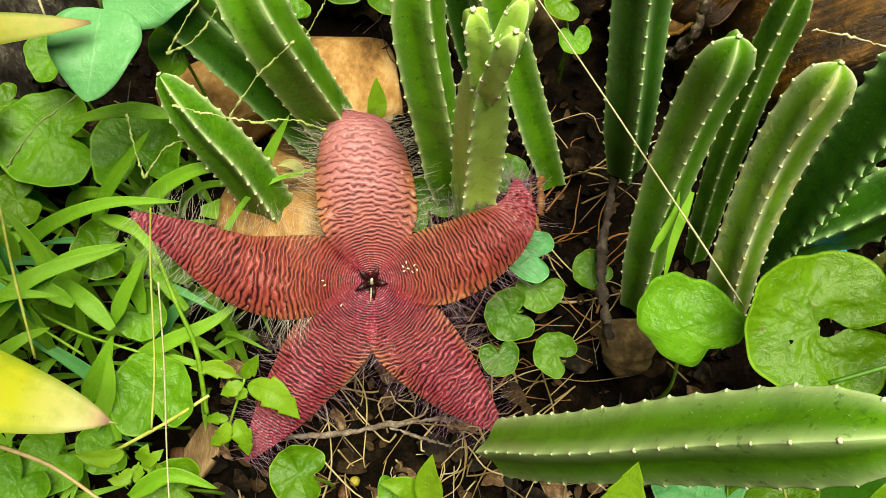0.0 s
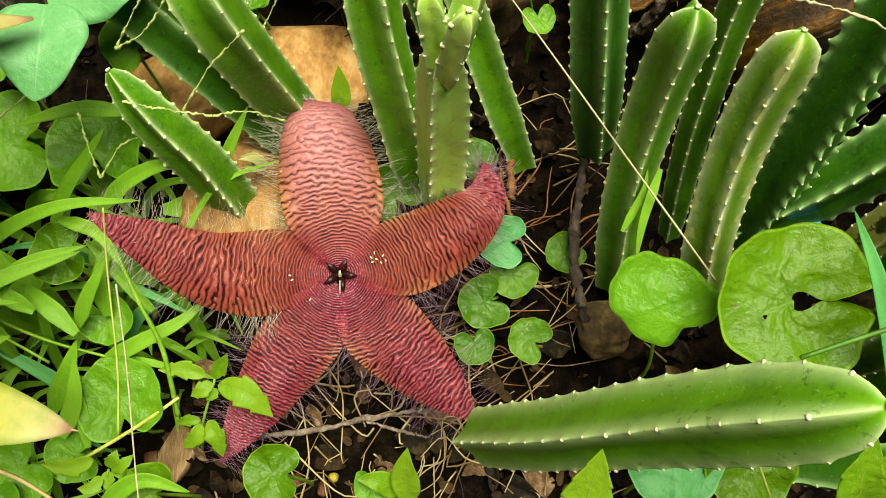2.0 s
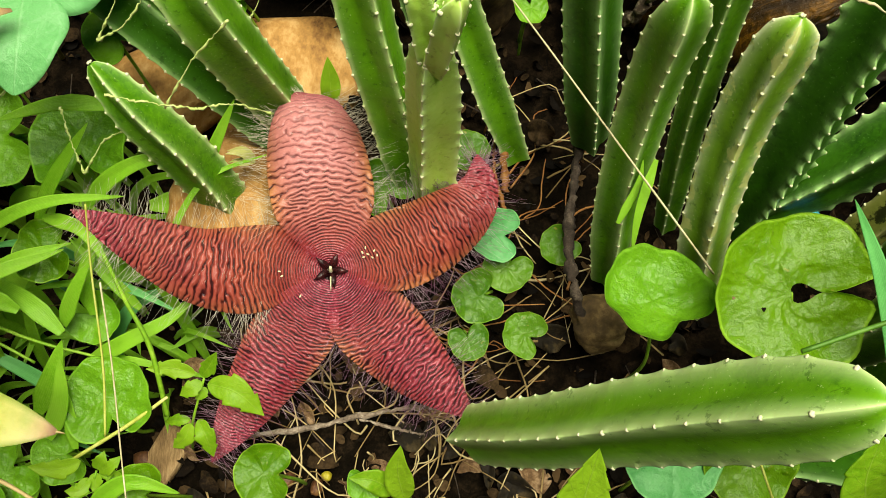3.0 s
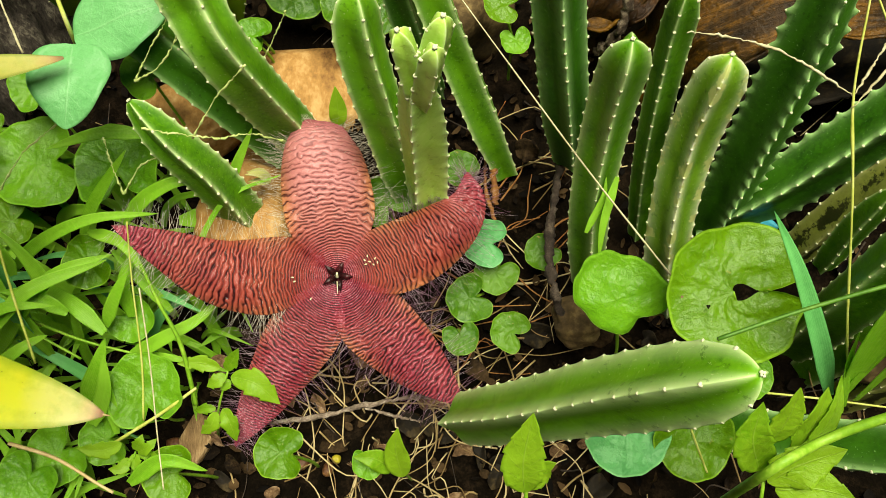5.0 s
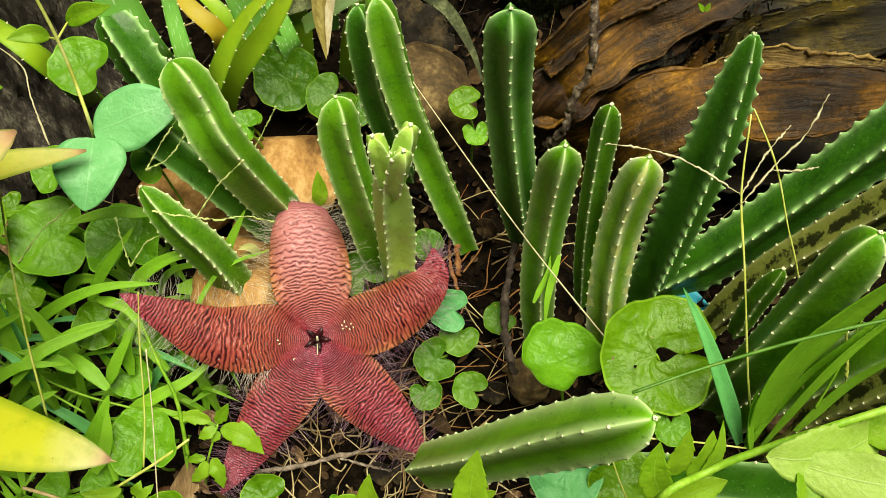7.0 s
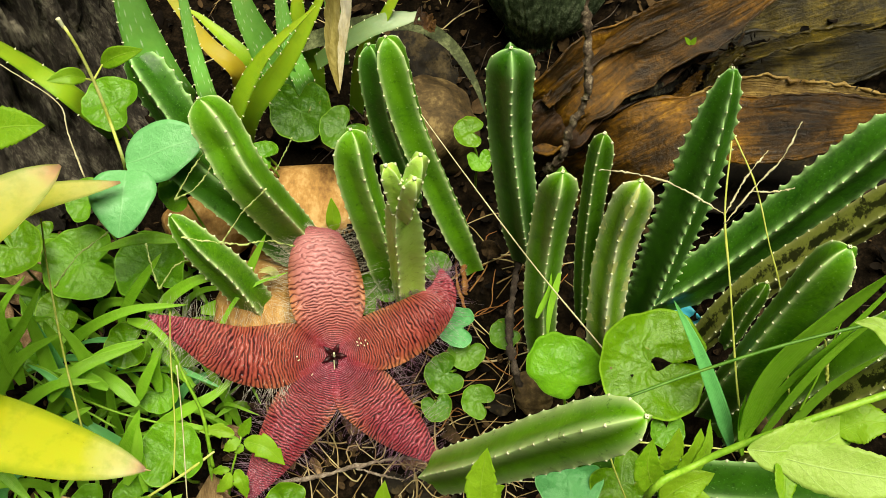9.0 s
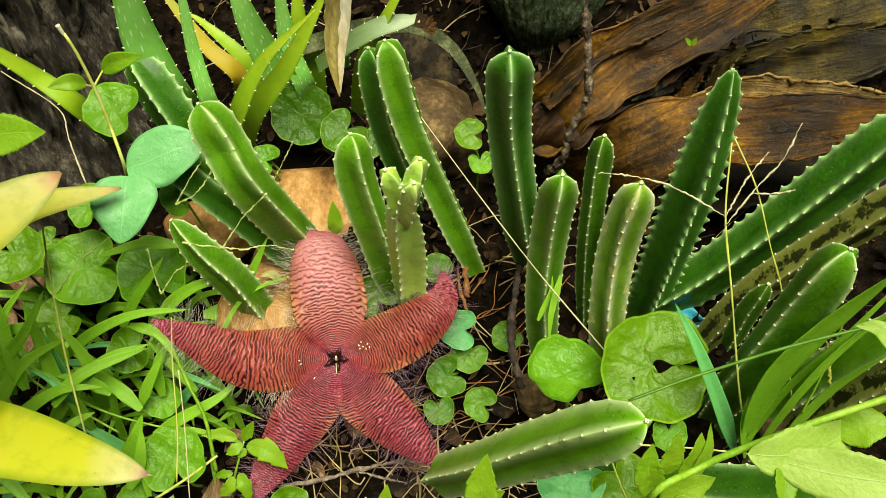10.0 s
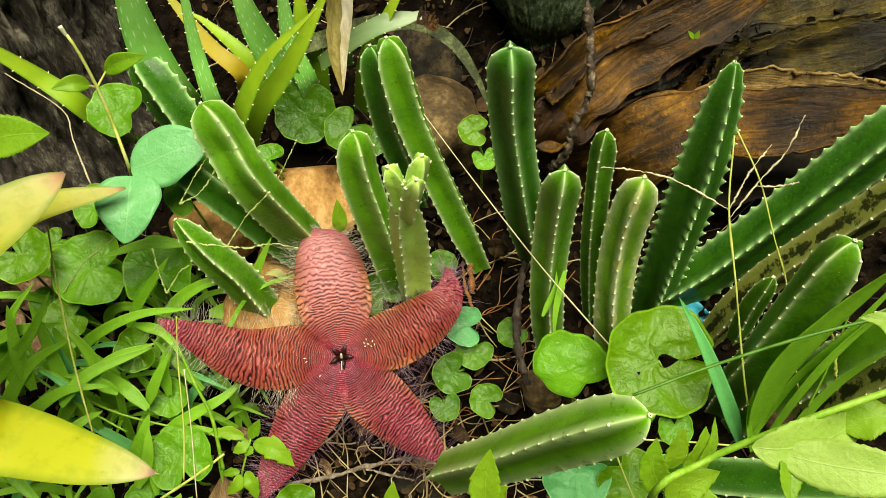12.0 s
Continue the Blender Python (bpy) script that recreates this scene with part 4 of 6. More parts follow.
stem([(0.1464, 0.3865, -0.0073), (0.1298, 0.3747, 0.0974), (0.1193, 0.3734, 0.1785), (0.1150, 0.3647, 0.2591)], 0.0176, 6, STEM_SHADED, "tall green stem, shade in its colour, with a bright ridge", seed=11, blunt=0.1, glow=0.28)
stem([(0.1544, 0.3007, -0.0549), (0.1463, 0.3050, 0.0434), (0.1457, 0.3064, 0.1331), (0.1471, 0.2972, 0.2044)], 0.0150, 10, STEM, "curved green stem with a pale ridge", seed=12, blunt=0.13, glow=0.28)
stem([(0.1959, 0.3280, -0.0333), (0.1874, 0.3333, 0.0657), (0.1826, 0.3318, 0.1531), (0.1798, 0.3243, 0.2130)], 0.0102, -10, STEM, "thin upright green stem with hooked teeth", seed=13, blunt=0.15)
stem([(0.2150, 0.2779, -0.0657), (0.2015, 0.2894, 0.0254), (0.2014, 0.3054, 0.1074), (0.2091, 0.3099, 0.1768)], 0.0160, 5, STEM_PALE, "curved pale green stem, its tip scarred white", seed=14, blunt=0.12, glow=0.28)
stem([(0.2466, 0.3252, -0.0351), (0.2503, 0.3222, 0.0575), (0.2545, 0.3209, 0.1705), (0.2581, 0.3275, 0.2642)], 0.0198, 25, STEM_SHADED, "tall green stem, shade in its colour, with jagged teeth", seed=15, blunt=0.6, teeth_size=0.0011, jag=0.2)
stem([(0.2459, 0.3289, -0.0260), (0.2951, 0.3259, 0.0354), (0.3487, 0.3254, 0.1177), (0.4067, 0.3265, 0.2139)], 0.0210, 12, STEM_SHADED, "long low dark green stem reaching sideways", seed=16, blunt=0.15, teeth_size=0.0012, jag=0.13)
stem([(0.2888, 0.2861, -0.0272), (0.3170, 0.2829, 0.0718), (0.3452, 0.2729, 0.1402), (0.3805, 0.2586, 0.2243)], 0.0145, 20, STEM_WORN, "old scarred brownish ribbed stem", seed=17)
m8 = stem([(0.2888, 0.2253, -0.0301), (0.2871, 0.2061, 0.0816), (0.2938, 0.2000, 0.1718), (0.3001, 0.1976, 0.2346)], 0.0172, -20, STEM, "green stem with a pale tip leaning sideways", seed=18, blunt=0.16)
stem([(0.2930, 0.2506, 0.0402), (0.2912, 0.2458, 0.0934), (0.2926, 0.2403, 0.1399)], 0.0090, 15, STEM, "short young green side stem", seed=19, blunt=0.5, pitch=0.011)
stem([(0.3092, 0.2173, -0.0614), (0.3327, 0.2047, 0.0429), (0.3507, 0.1917, 0.1216), (0.3685, 0.1817, 0.1772)], 0.0195, 35, STEM, "dark green stem lying low among grass", seed=20)
stem([(0.3205, 0.1925, -0.0553), (0.3398, 0.1833, 0.0264), (0.3538, 0.1715, 0.0933), (0.3740, 0.1616, 0.1617)], 0.0150, 10, STEM_WORN, "old grey-brown scarred stem on the soil", seed=21)
stem([(0.1662, 0.1735, -0.0206), (0.2202, 0.1394, 0.0420), (0.2607, 0.1165, 0.0815), (0.3299, 0.0848, 0.1397)], 0.0180, 40, STEM_SHADED, "dark green ribbed stem lying on the soil", seed=22)
stem([(0.0509, 0.1777, -0.0201), (0.0810, 0.1517, 0.0578), (0.1231, 0.1244, 0.1508), (0.1600, 0.1008, 0.2252)], 0.0185, 0, STEM, "thick green ribbed stem rising from the flower's base", seed=23, blunt=0.22, glow=0.45, pitch=0.0165, foot=0.95)
stem([(-0.1695, 0.4989, 0.0480), (-0.1729, 0.4864, 0.0953), (-0.1886, 0.4988, 0.1299), (-0.2047, 0.5151, 0.1548)], 0.021, -24, STEM_SHADED, "stout dark green ribbed stem by the aloe", seed=24, blunt=0.3, jag=0.12)
# buds at the flower's side
pts = [(-0.0846, 0.3536, 0.0224), (-0.0907, 0.3519, 0.0299), (-0.0997, 0.3481, 0.0344)]
ob = thing("withered_bud", pts[0], "small pale yellow withered bud beside the petal", "bud")
for k in range(4):
    o = np.array((0, 0, 0.004 * math.sin(k * 1.6))) + 0.004 * math.cos(k * 1.6) * FU
    leaf_on(ob, [np.array(pts[0]), np.array(pts[1]) + o, np.array(pts[2]) + o * 1.2], 0.008, "lance", YELLOW_LEAF, 0.4, 20 * k, name="bract")
stalk("flower_stalk", [(0.0442, 0.1884, -0.0605), (0.0500, 0.1914, -0.0392), (0.0549, 0.1978, -0.0303), (0.0542, 0.1985, -0.0400)], 0.0032, 0.0022, GREEN_STALK, "short curved green flower stalk", "stalk", 0.06, 3)


# ---- kidney leaves ----
round_leaf((0.1535, 0.2304, 0.0425), 0.0295, -62, KIDNEY, "round glossy green leaf with a raised rim", normal=(0.05, 0.02, 1.0), depth=0.3, cup=0.2, seed=1, rim=0.22)
big_leaf = round_leaf((0.2172, 0.2157, 0.0742), 0.0410, 0, LIME, "big lime green kidney leaf with overlapping lobes and a hole", normal=(-0.05, -0.45, 0.9), depth=0.55, width=0.12, overlap=0.012, sinus=0.62, cup=0.05, wave=0.1, seed=2, rim=0.08)
# The soil-dark disc stands in for a small hole; the other is a blemish.
for k, (p, sz, mt) in enumerate((((0.2001, 0.2067, 0.0747), 0.0012, SOIL), ((0.1851, 0.2128, 0.0768), 0.0008, NUT))):
    th = np.linspace(0, 2 * math.pi, 11, endpoint=False)
    rim = [np.array(p) + sz * (1 + 0.25 * math.sin(3 * a + k)) * r * (math.cos(a) * np.array((1, 0, 0)) + math.sin(a) * np.array((0, 0.87, 0.49))) for r in (0.05, 1.0) for a in th]
    part("brown_spot", rim, grid_faces(2, 11, True), mt, big_leaf, "small disc, dark for a hole and brown for a blemish")
small = thing("yellow_leaf", (-0.0368, 0.4345, 0.0033), "small yellowing leaf between stone and stem", "leaf")
leaf_on(small, [(-0.0433, 0.4395, -0.0182), (-0.0408, 0.4421, -0.0036), (-0.0410, 0.4525, 0.0172)], 0.015, "ovate", SPRING, 0.2)
round_leaf((0.1429, 0.1371, 0.0587), 0.024, 40, BLUISH_ROUND, "blue-green crumpled kidney leaf below a leaning stem", depth=0.6, width=0.3, wave=0.15, seed=3)
round_leaf((0.1816, 0.1318, 0.0548), 0.022, 120, LIME, "ragged yellowing leaf with chewed holes", depth=0.4, seed=4, wave=0.2)
round_leaf((0.2230, 0.1697, 0.0529), 0.013, 90, KIDNEY, "small dark leaf in shade", seed=5)
round_leaf((0.0759, 0.3228, -0.0282), 0.0185, -10, BLUISH_ROUND, "small green kidney leaf beside the petal", seed=6)
round_leaf((0.0831, 0.3080, -0.0497), 0.0175, 60, WORN_LEAF, "small yellow-green kidney leaf", seed=7)
round_leaf((0.0613, 0.2859, -0.0506), 0.0185, 20, WORN_LEAF, "small worn yellow-green leaf", seed=8, wave=0.15)
round_leaf((0.0897, 0.2502, -0.0375), 0.015, -30, WORN_LEAF, "small kidney leaf beside the stem", seed=9)
round_leaf((0.0531, 0.2521, -0.0490), 0.0135, 100, WORN_LEAF, "small green leaf in the litter", seed=10)
round_leaf((0.1192, 0.3143, -0.0319), 0.014, 40, WORN_LEAF, "dark round leaf near the twig", seed=11)
round_leaf((0.0586, 0.3746, 0.0018), 0.014, -60, WORN_LEAF, "small leaf behind the petal tip", seed=12)
round_leaf((-0.0012, 0.3502, -0.0049), 0.020, -60, KIDNEY, "shaded leaf between stems and petal", seed=13)
round_leaf((-0.2667, 0.3783, 0.0237), 0.0345, 10, KIDNEY, "large green kidney leaf among weeds", depth=0.55, width=0.3, normal=(0.1, -0.4, 0.9), seed=14)
round_leaf((-0.2030, 0.3730, 0.0239), 0.0315, -80, KIDNEY, "broad green leaf among the weeds", seed=15)
round_leaf((-0.3111, 0.3625, -0.0104), 0.021, 70, KIDNEY, "green kidney leaf low in the weeds", seed=16)
round_leaf((-0.3141, 0.3747, 0.0560), 0.0265, 150, LIME, "bright green leaf beside the trunk", seed=17)
round_leaf((-0.1767, 0.2149, -0.0354), 0.027, -75, KIDNEY, "dark green kidney leaf near the wood chips", depth=0.5, width=0.22, seed=18)
round_leaf((-0.2114, 0.2917, 0.0177), 0.019, 20, LIME, "small lobed bright green leaf", wave=0.2, seed=19)
round_leaf((-0.1632, 0.4057, 0.0875), 0.019, -40, KIDNEY, "dark green leaf beneath the heart-shaped leaves", seed=20)
round_leaf((-0.2149, 0.4568, 0.1457), 0.024, -20, KIDNEY, "shaded heart-shaped leaf on the climber", depth=0.4, seed=21)
round_leaf((-0.0736, 0.5553, 0.0397), 0.032, 88, WORN_LEAF, "big dull kidney leaf with a brown edge", depth=0.5, width=0.26, normal=(0, -0.7, 0.7), seed=22)
round_leaf((-0.0286, 0.5196, 0.0440), 0.0235, 40, WORN_LEAF, "olive kidney leaf in the shade", seed=23)
round_leaf((-0.0054, 0.5065, 0.0404), 0.018, 110, WORN_LEAF, "small shaded kidney leaf", seed=24)
round_leaf((-0.1107, 0.4979, 0.0329), 0.0155, -20, KIDNEY, "small olive leaf above the stone", seed=25)
round_leaf((0.0979, 0.4885, 0.0626), 0.0155, -10, LIME, "small round leaf in front of the husk", seed=26)
round_leaf((0.1073, 0.4683, 0.0432), 0.012, 100, KIDNEY, "tiny kidney leaf beside the tall stem", seed=27)
round_leaf((-0.0739, 0.1624, -0.0298), 0.0175, -5, LIME, "blotched yellow-green lobed leaf", depth=0.45, width=0.3, wave=0.18, seed=28)
round_leaf((-0.0139, 0.1549, -0.0359), 0.011, 90, KIDNEY, "small bright leaf in the straw", seed=29)
round_leaf((-0.2422, 0.1769, -0.0595), 0.022, 40, KIDNEY, "green kidney leaf below the yellow leaf", seed=30)
round_leaf((-0.2093, 0.1869, -0.0591), 0.018, 10, KIDNEY, "dark kidney leaf in the undergrowth", seed=31)
round_leaf((-0.2589, 0.1596, -0.0587), 0.021, 60, KIDNEY, "shaded leaf in the undergrowth", seed=32)
round_leaf((-0.1521, 0.1555, -0.0436), 0.019, 0, LIME, "bright leaf on the litter", seed=33)
round_leaf((-0.2863, 0.3405, 0.0038), 0.02, 20, LIME, "bright lime leaf low by the trunk", seed=34)
round_leaf((-0.3125, 0.4226, 0.0149), 0.013, 30, LIME, "tiny lime leaf by the trunk", seed=35)
round_leaf((-0.1094, 0.5110, 0.0238), 0.0135, -30, KIDNEY, "small round leaf by the stem", seed=36)
round_leaf((-0.2459, 0.4057, 0.0805), 0.02, -60, KIDNEY, "leaf shaded by the climber", seed=38)
round_leaf((-0.1668, 0.3047, -0.0099), 0.018, 60, KIDNEY, "leaf hidden under the petal", seed=39)
round_leaf((-0.1934, 0.2695, -0.0311), 0.017, 140, KIDNEY, "small leaf below the grass", seed=40)
round_leaf((-0.3204, 0.3101, -0.0195), 0.02, 80, KIDNEY, "green leaf low among grass", seed=41)


# ---- climber with heart-shaped leaves ----
climber = thing("climber", (-0.2678, 0.5252, -0.0227), "climbing stem with blue-green heart-shaped leaves", "climber")
v, f = tube([(-0.2618, 0.5051, -0.0282), (-0.1979, 0.3982, 0.1258), (-0.2006, 0.4132, 0.1690), (-0.2033, 0.4215, 0.2007), (-0.2071, 0.4267, 0.2300), (-0.2112, 0.4299, 0.2452)], 0.0021, 0.0012, 40, 7)
part("stem", v, f, YELLOW_STALK, climber)
v, f = tube([(-0.2117, 0.4301, 0.2441), (-0.2137, 0.4309, 0.2523)], 0.0014, 0.0019, 8, 7)
part("shoot_tip", v, f, CREAM, climber, "white woolly shoot tip")
leaf_on(climber, [(-0.1932, 0.3927, 0.1367), (-0.1775, 0.3927, 0.1419), (-0.1533, 0.3967, 0.1502), (-0.1275, 0.4025, 0.1524)], 0.049, "broad", BLUISH, 0.06, seed=1)
leaf_on(climber, [(-0.1887, 0.3791, 0.1426), (-0.1887, 0.3643, 0.1400), (-0.1895, 0.3443, 0.1321), (-0.1931, 0.3287, 0.1187)], 0.054, "heart", BLUISH, 0.10, seed=2)
leaf_on(climber, [(-0.2007, 0.4387, 0.2014), (-0.1852, 0.4356, 0.2118), (-0.1615, 0.4336, 0.2193)], 0.0155, "ovate", SPRING, 0.25, 20, seed=3)
leaf_on(climber, [(-0.2127, 0.4308, 0.1952), (-0.2217, 0.4249, 0.2033), (-0.2374, 0.4184, 0.2044)], 0.0135, "ovate", SPRING, 0.25, -20, seed=4)
for a, b in (((-0.2033, 0.4215, 0.2007), (-0.1990, 0.4374, 0.2030)), ((-0.2033, 0.4215, 0.2007), (-0.2136, 0.4308, 0.1952))):
    v, f = tube([a, b], 0.001, 0.0007, 8, 6)
    part("leaf_stalk", v, f, YELLOW_STALK, climber)
leaf_on(climber, [(-0.2917, 0.3804, 0.1872), (-0.2602, 0.3766, 0.1971), (-0.2287, 0.3726, 0.2005)], 0.034, "ovate", SPRING, 0.12, 10, 0.1, 16, seed=5)

# ---- bromeliad leaves at the side ----
brom = thing("bromeliad", (-0.5606, 0.2935, -0.0900), "bromeliad with thick yellow-green leaves and pink tips", "bromeliad")
fleshy([(-0.5531, 0.2889, -0.0813), (-0.2982, 0.1665, 0.1477), (-0.2474, 0.1672, 0.1170), (-0.2035, 0.1646, 0.0812), (-0.1638, 0.1640, 0.0494)], 0.055, 0.006, BROM, brom, turn=-14, hollow=0.2, taper=9.0)
fleshy([(-0.5554, 0.2993, -0.0782), (-0.3000, 0.2329, 0.1992), (-0.2597, 0.2783, 0.1904), (-0.2333, 0.3263, 0.1709), (-0.1866, 0.3586, 0.1508)], 0.046, 0.005, BROM_PALE, brom, turn=-20, hollow=0.2, taper=6.0)
fleshy([(-0.5542, 0.2941, -0.0798), (-0.2662, 0.1867, 0.2395), (-0.2463, 0.2379, 0.2288), (-0.2218, 0.2783, 0.2224), (-0.1969, 0.3129, 0.2178)], 0.052, 0.005, BROM_PALE, brom, turn=0, hollow=0.2, taper=14.0)
fleshy([(-0.2739, 0.5719, -0.0103), (-0.2601, 0.4984, 0.1081), (-0.2911, 0.4972, 0.1575), (-0.3382, 0.4855, 0.2304)], 0.024, 0.005, ALOE_PLAIN, brom, turn=0, hollow=0.3, spines=10, taper=2.2)

v, f = tube([(-0.1640, 0.1640, 0.0496), (-0.1624, 0.1640, 0.0484), (-0.1604, 0.1639, 0.0470)], 0.0009, 0.0002, 10, 6)
part("tip_spine", v, f, STRAW, brom, "short brown tip spine")

# ---- aloe clump behind ----
aloe = thing("aloe", (-0.1581, 0.5720, -0.0103), "clump of spotted aloe leaves, some yellowing", "aloe")
fleshy([(-0.1704, 0.5659, -0.0119), (-0.1802, 0.5073, 0.0966), (-0.1921, 0.5161, 0.1793), (-0.1886, 0.5291, 0.2780)], 0.056, 0.008, ALOE, aloe, turn=12, spines=16)
fleshy([(-0.1644, 0.5724, -0.0102), (-0.1557, 0.5307, 0.0770), (-0.1627, 0.5554, 0.1341), (-0.1608, 0.5785, 0.2153)], 0.022, 0.007, ALOE, aloe, turn=10, spines=12)
fleshy([(-0.1468, 0.6069, -0.0014), (-0.1371, 0.5932, 0.0623), (-0.1653, 0.6043, 0.0961), (-0.2087, 0.6355, 0.1579)], 0.024, 0.006, ALOE_YELLOW, aloe, turn=10, spines=12)
fleshy([(-0.1409, 0.6212, 0.0021), (-0.1339, 0.6262, 0.0500), (-0.1719, 0.6458, 0.0902), (-0.1920, 0.6504, 0.1063)], 0.024, 0.006, ALOE_PLAIN, aloe, turn=20, spines=10)
fleshy([(-0.1544, 0.5578, -0.0140), (-0.1313, 0.5204, 0.0692), (-0.0926, 0.5228, 0.1346), (-0.0357, 0.5166, 0.1936)], 0.026, 0.008, ALOE_PLAIN, aloe, turn=-10, spines=12)
fleshy([(-0.1451, 0.5571, -0.0142), (-0.1184, 0.5391, 0.0585), (-0.0740, 0.5457, 0.1145), (-0.0225, 0.5636, 0.1922)], 0.028, 0.008, ALOE_PLAIN, aloe, turn=15, spines=14)
fleshy([(-0.0799, 0.5911, -0.0054), (-0.0972, 0.5822, 0.0794), (-0.1120, 0.5823, 0.1427), (-0.1204, 0.5943, 0.2025)], 0.044, 0.009, ALOE, aloe, turn=5, spines=12)
fleshy([(-0.0704, 0.6086, -0.0010), (-0.0709, 0.5902, 0.0478), (-0.0829, 0.6079, 0.0868), (-0.0834, 0.6286, 0.1661)], 0.03, 0.008, ALOE, aloe, turn=20, spines=12)
fleshy([(-0.0640, 0.6229, 0.0025), (-0.0631, 0.6247, 0.0494), (-0.0711, 0.6342, 0.0947), (-0.0657, 0.6543, 0.1483)], 0.03, 0.008, ALOE_PLAIN, aloe, turn=-20, spines=10)
fleshy([(-0.0197, 0.5976, -0.0037), (-0.0030, 0.5781, 0.0896), (0.0249, 0.5706, 0.1473), (0.0553, 0.5845, 0.1963)], 0.022, 0.007, ALOE_PLAIN, aloe, turn=-10, spines=10)
fleshy([(-0.0379, 0.6592, 0.0112), (-0.0365, 0.6476, 0.0674), (-0.0383, 0.6617, 0.1415)], 0.028, 0.008, ALOE, aloe, turn=10, spines=10)
dry = thing("hanging_dry_leaf", (-0.0127, 0.5383, 0.1853), "dry buff aloe leaf hanging down, its lit half painted paler", "dry leaf")
fleshy([(-0.0186, 0.5380, 0.2101), (-0.0244, 0.5346, 0.1692), (-0.0281, 0.5227, 0.1344), (-0.0249, 0.5067, 0.1030)], 0.021, 0.003, BUFF_OLIVE, dry, "half_blade", -30, 0.5, 0, 0.0015, 0.3, 4, 1.7)
# the light on this half of the fold is put into its whiter colour
fleshy([(-0.0036, 0.5328, 0.2128), (-0.0113, 0.5292, 0.1755), (-0.0186, 0.5202, 0.1391), (-0.0235, 0.5077, 0.1063)], 0.013, 0.003, HUSK_PALE, dry, "whitened_half", 20, 0.4, 0, 0.0015, 0.3, 5, 1.5)
arch = thing("arched_dead_leaf", (-0.0069, 0.6011, 0.1074), "arched grey-green dead leaf over a stone", "dry leaf")
fleshy([(-0.0976, 0.6259, 0.0627), (-0.0076, 0.6103, 0.1019), (0.0479, 0.5933, 0.1145), (0.0831, 0.5684, 0.1081), (0.1059, 0.5383, 0.0849), (0.1165, 0.5112, 0.0639)], 0.023, 0.004, MOSS_LEAF, arch, turn=10, hollow=0.35, rough=0.18, seed=5, spines=14)

pale = thing("pale_aloe_leaf", (-0.0318, 0.5667, 0.1052), "pale washed-out aloe leaf with a torn brown end", "aloe leaf")
fleshy([(-0.0528, 0.5829, 0.0791), (-0.0137, 0.5672, 0.1189), (0.0180, 0.5652, 0.1373), (0.0546, 0.5693, 0.1416)], 0.019, 0.005, ALOE_WAN, pale, "leaf", 5, 0.3, 8, 0.0012, 0.06, 8, 9.0, 0.4, 0.8)
fleshy([(0.0508, 0.5678, 0.1416), (0.0599, 0.5664, 0.1382), (0.0696, 0.5707, 0.1241)], 0.016, 0.004, RED_HUSK, pale, "torn_end", 5, 0.4, 0, 0.0015, 0.6, 9, 5.0, 0.3, 0.9)

# ---- tree trunk, mossy stump, husks ----
def trunk(name, at, radius, height, lean, material, label, category, seed, fissure, flare=0.35, plates=0):
    n, m = 220, 300
    at = np.array(at)

    def surface_at(a, h, lift=0.0):
        ca, sa = math.cos(a), math.sin(a)
        fis = 1 - abs(noise.noise(Vector((ca * 9, sa * 9, h * 9 + seed)))) * 2.4
        d = -0.045 * max(0, 1 - abs(noise.noise(Vector((ca * 24, sa * 24, h * 16 + seed)))) * 3) + 0.06 * noise.noise(Vector((ca * 1.6, sa * 1.6, h * 3 + seed)))
        d += 0.012 * noise.noise(Vector((ca * 26, sa * 26, h * 60))) - fissure * max(0, fis) ** 2.2
        r = radius * (1 + flare * math.exp(-max(h, 0) / (0.5 * radius)) + d) + lift
        return at + (ca * r + lean[0] * h, sa * r + lean[1] * h, h)

    ob = thing(name, at, label, category)
    levels = np.r_[np.linspace(-0.03, 0.55, n - 12), np.linspace(0.6, height, 12)]
    v = [surface_at(a, h) for h in levels for a in np.linspace(0, 2 * math.pi, m, endpoint=False)]
    part("bark", v, grid_faces(n, m, True) + [tuple((n - 1) * m + j for j in range(m))], material, ob)
    r3 = np.random.default_rng(seed)
    for k in range(plates):
        a0, h0 = r3.uniform(-2.6, 0.6), r3.uniform(0.0, 0.5)
        da, dh = r3.uniform(0.05, 0.14), r3.uniform(0.015, 0.06)
        rows, cols = 9, 7
        top = []
        for i in range(rows):
            for j in range(cols):
                p, q = i / (rows - 1) * 2 - 1, j / (cols - 1) * 2 - 1
                edge = max(abs(p), abs(q))
                w_ = 1 - 0.35 * abs(p) ** 2 + 0.25 * r3.normal(0, 0.3) * (edge > 0.9)
                top.append(surface_at(a0 + da * q * w_, h0 + dh * p * (1 + 0.12 * r3.normal()), 0.0035 * (1 - edge ** 4) - 0.002 * edge ** 8))
        part("bark_plate", top, grid_faces(rows, cols), material, ob)
    return ob


trunk("tree_trunk", (-0.4150, 0.6158, 0.0008), 0.135, 2.4, (0.05, 0.05), BARK, "dark rough-barked tree trunk rising from the bank", "tree trunk", 2, 0.13, 0.3, 90)
trunk("mossy_stump", (0.1957, 0.6867, 0.0433), 0.085, 0.7, (0.02, 0.10), MOSS, "dark mossy rounded stump", "stump", 6, 0.015, -0.5)
pebble("ochre_stone", (-0.0861, 0.4881, -0.0400), (0.056, 0.05, 0.03), STONE, "flat-faced ochre stone between the stems", seed=1, rough=0.3, turn=10, box=0.45)
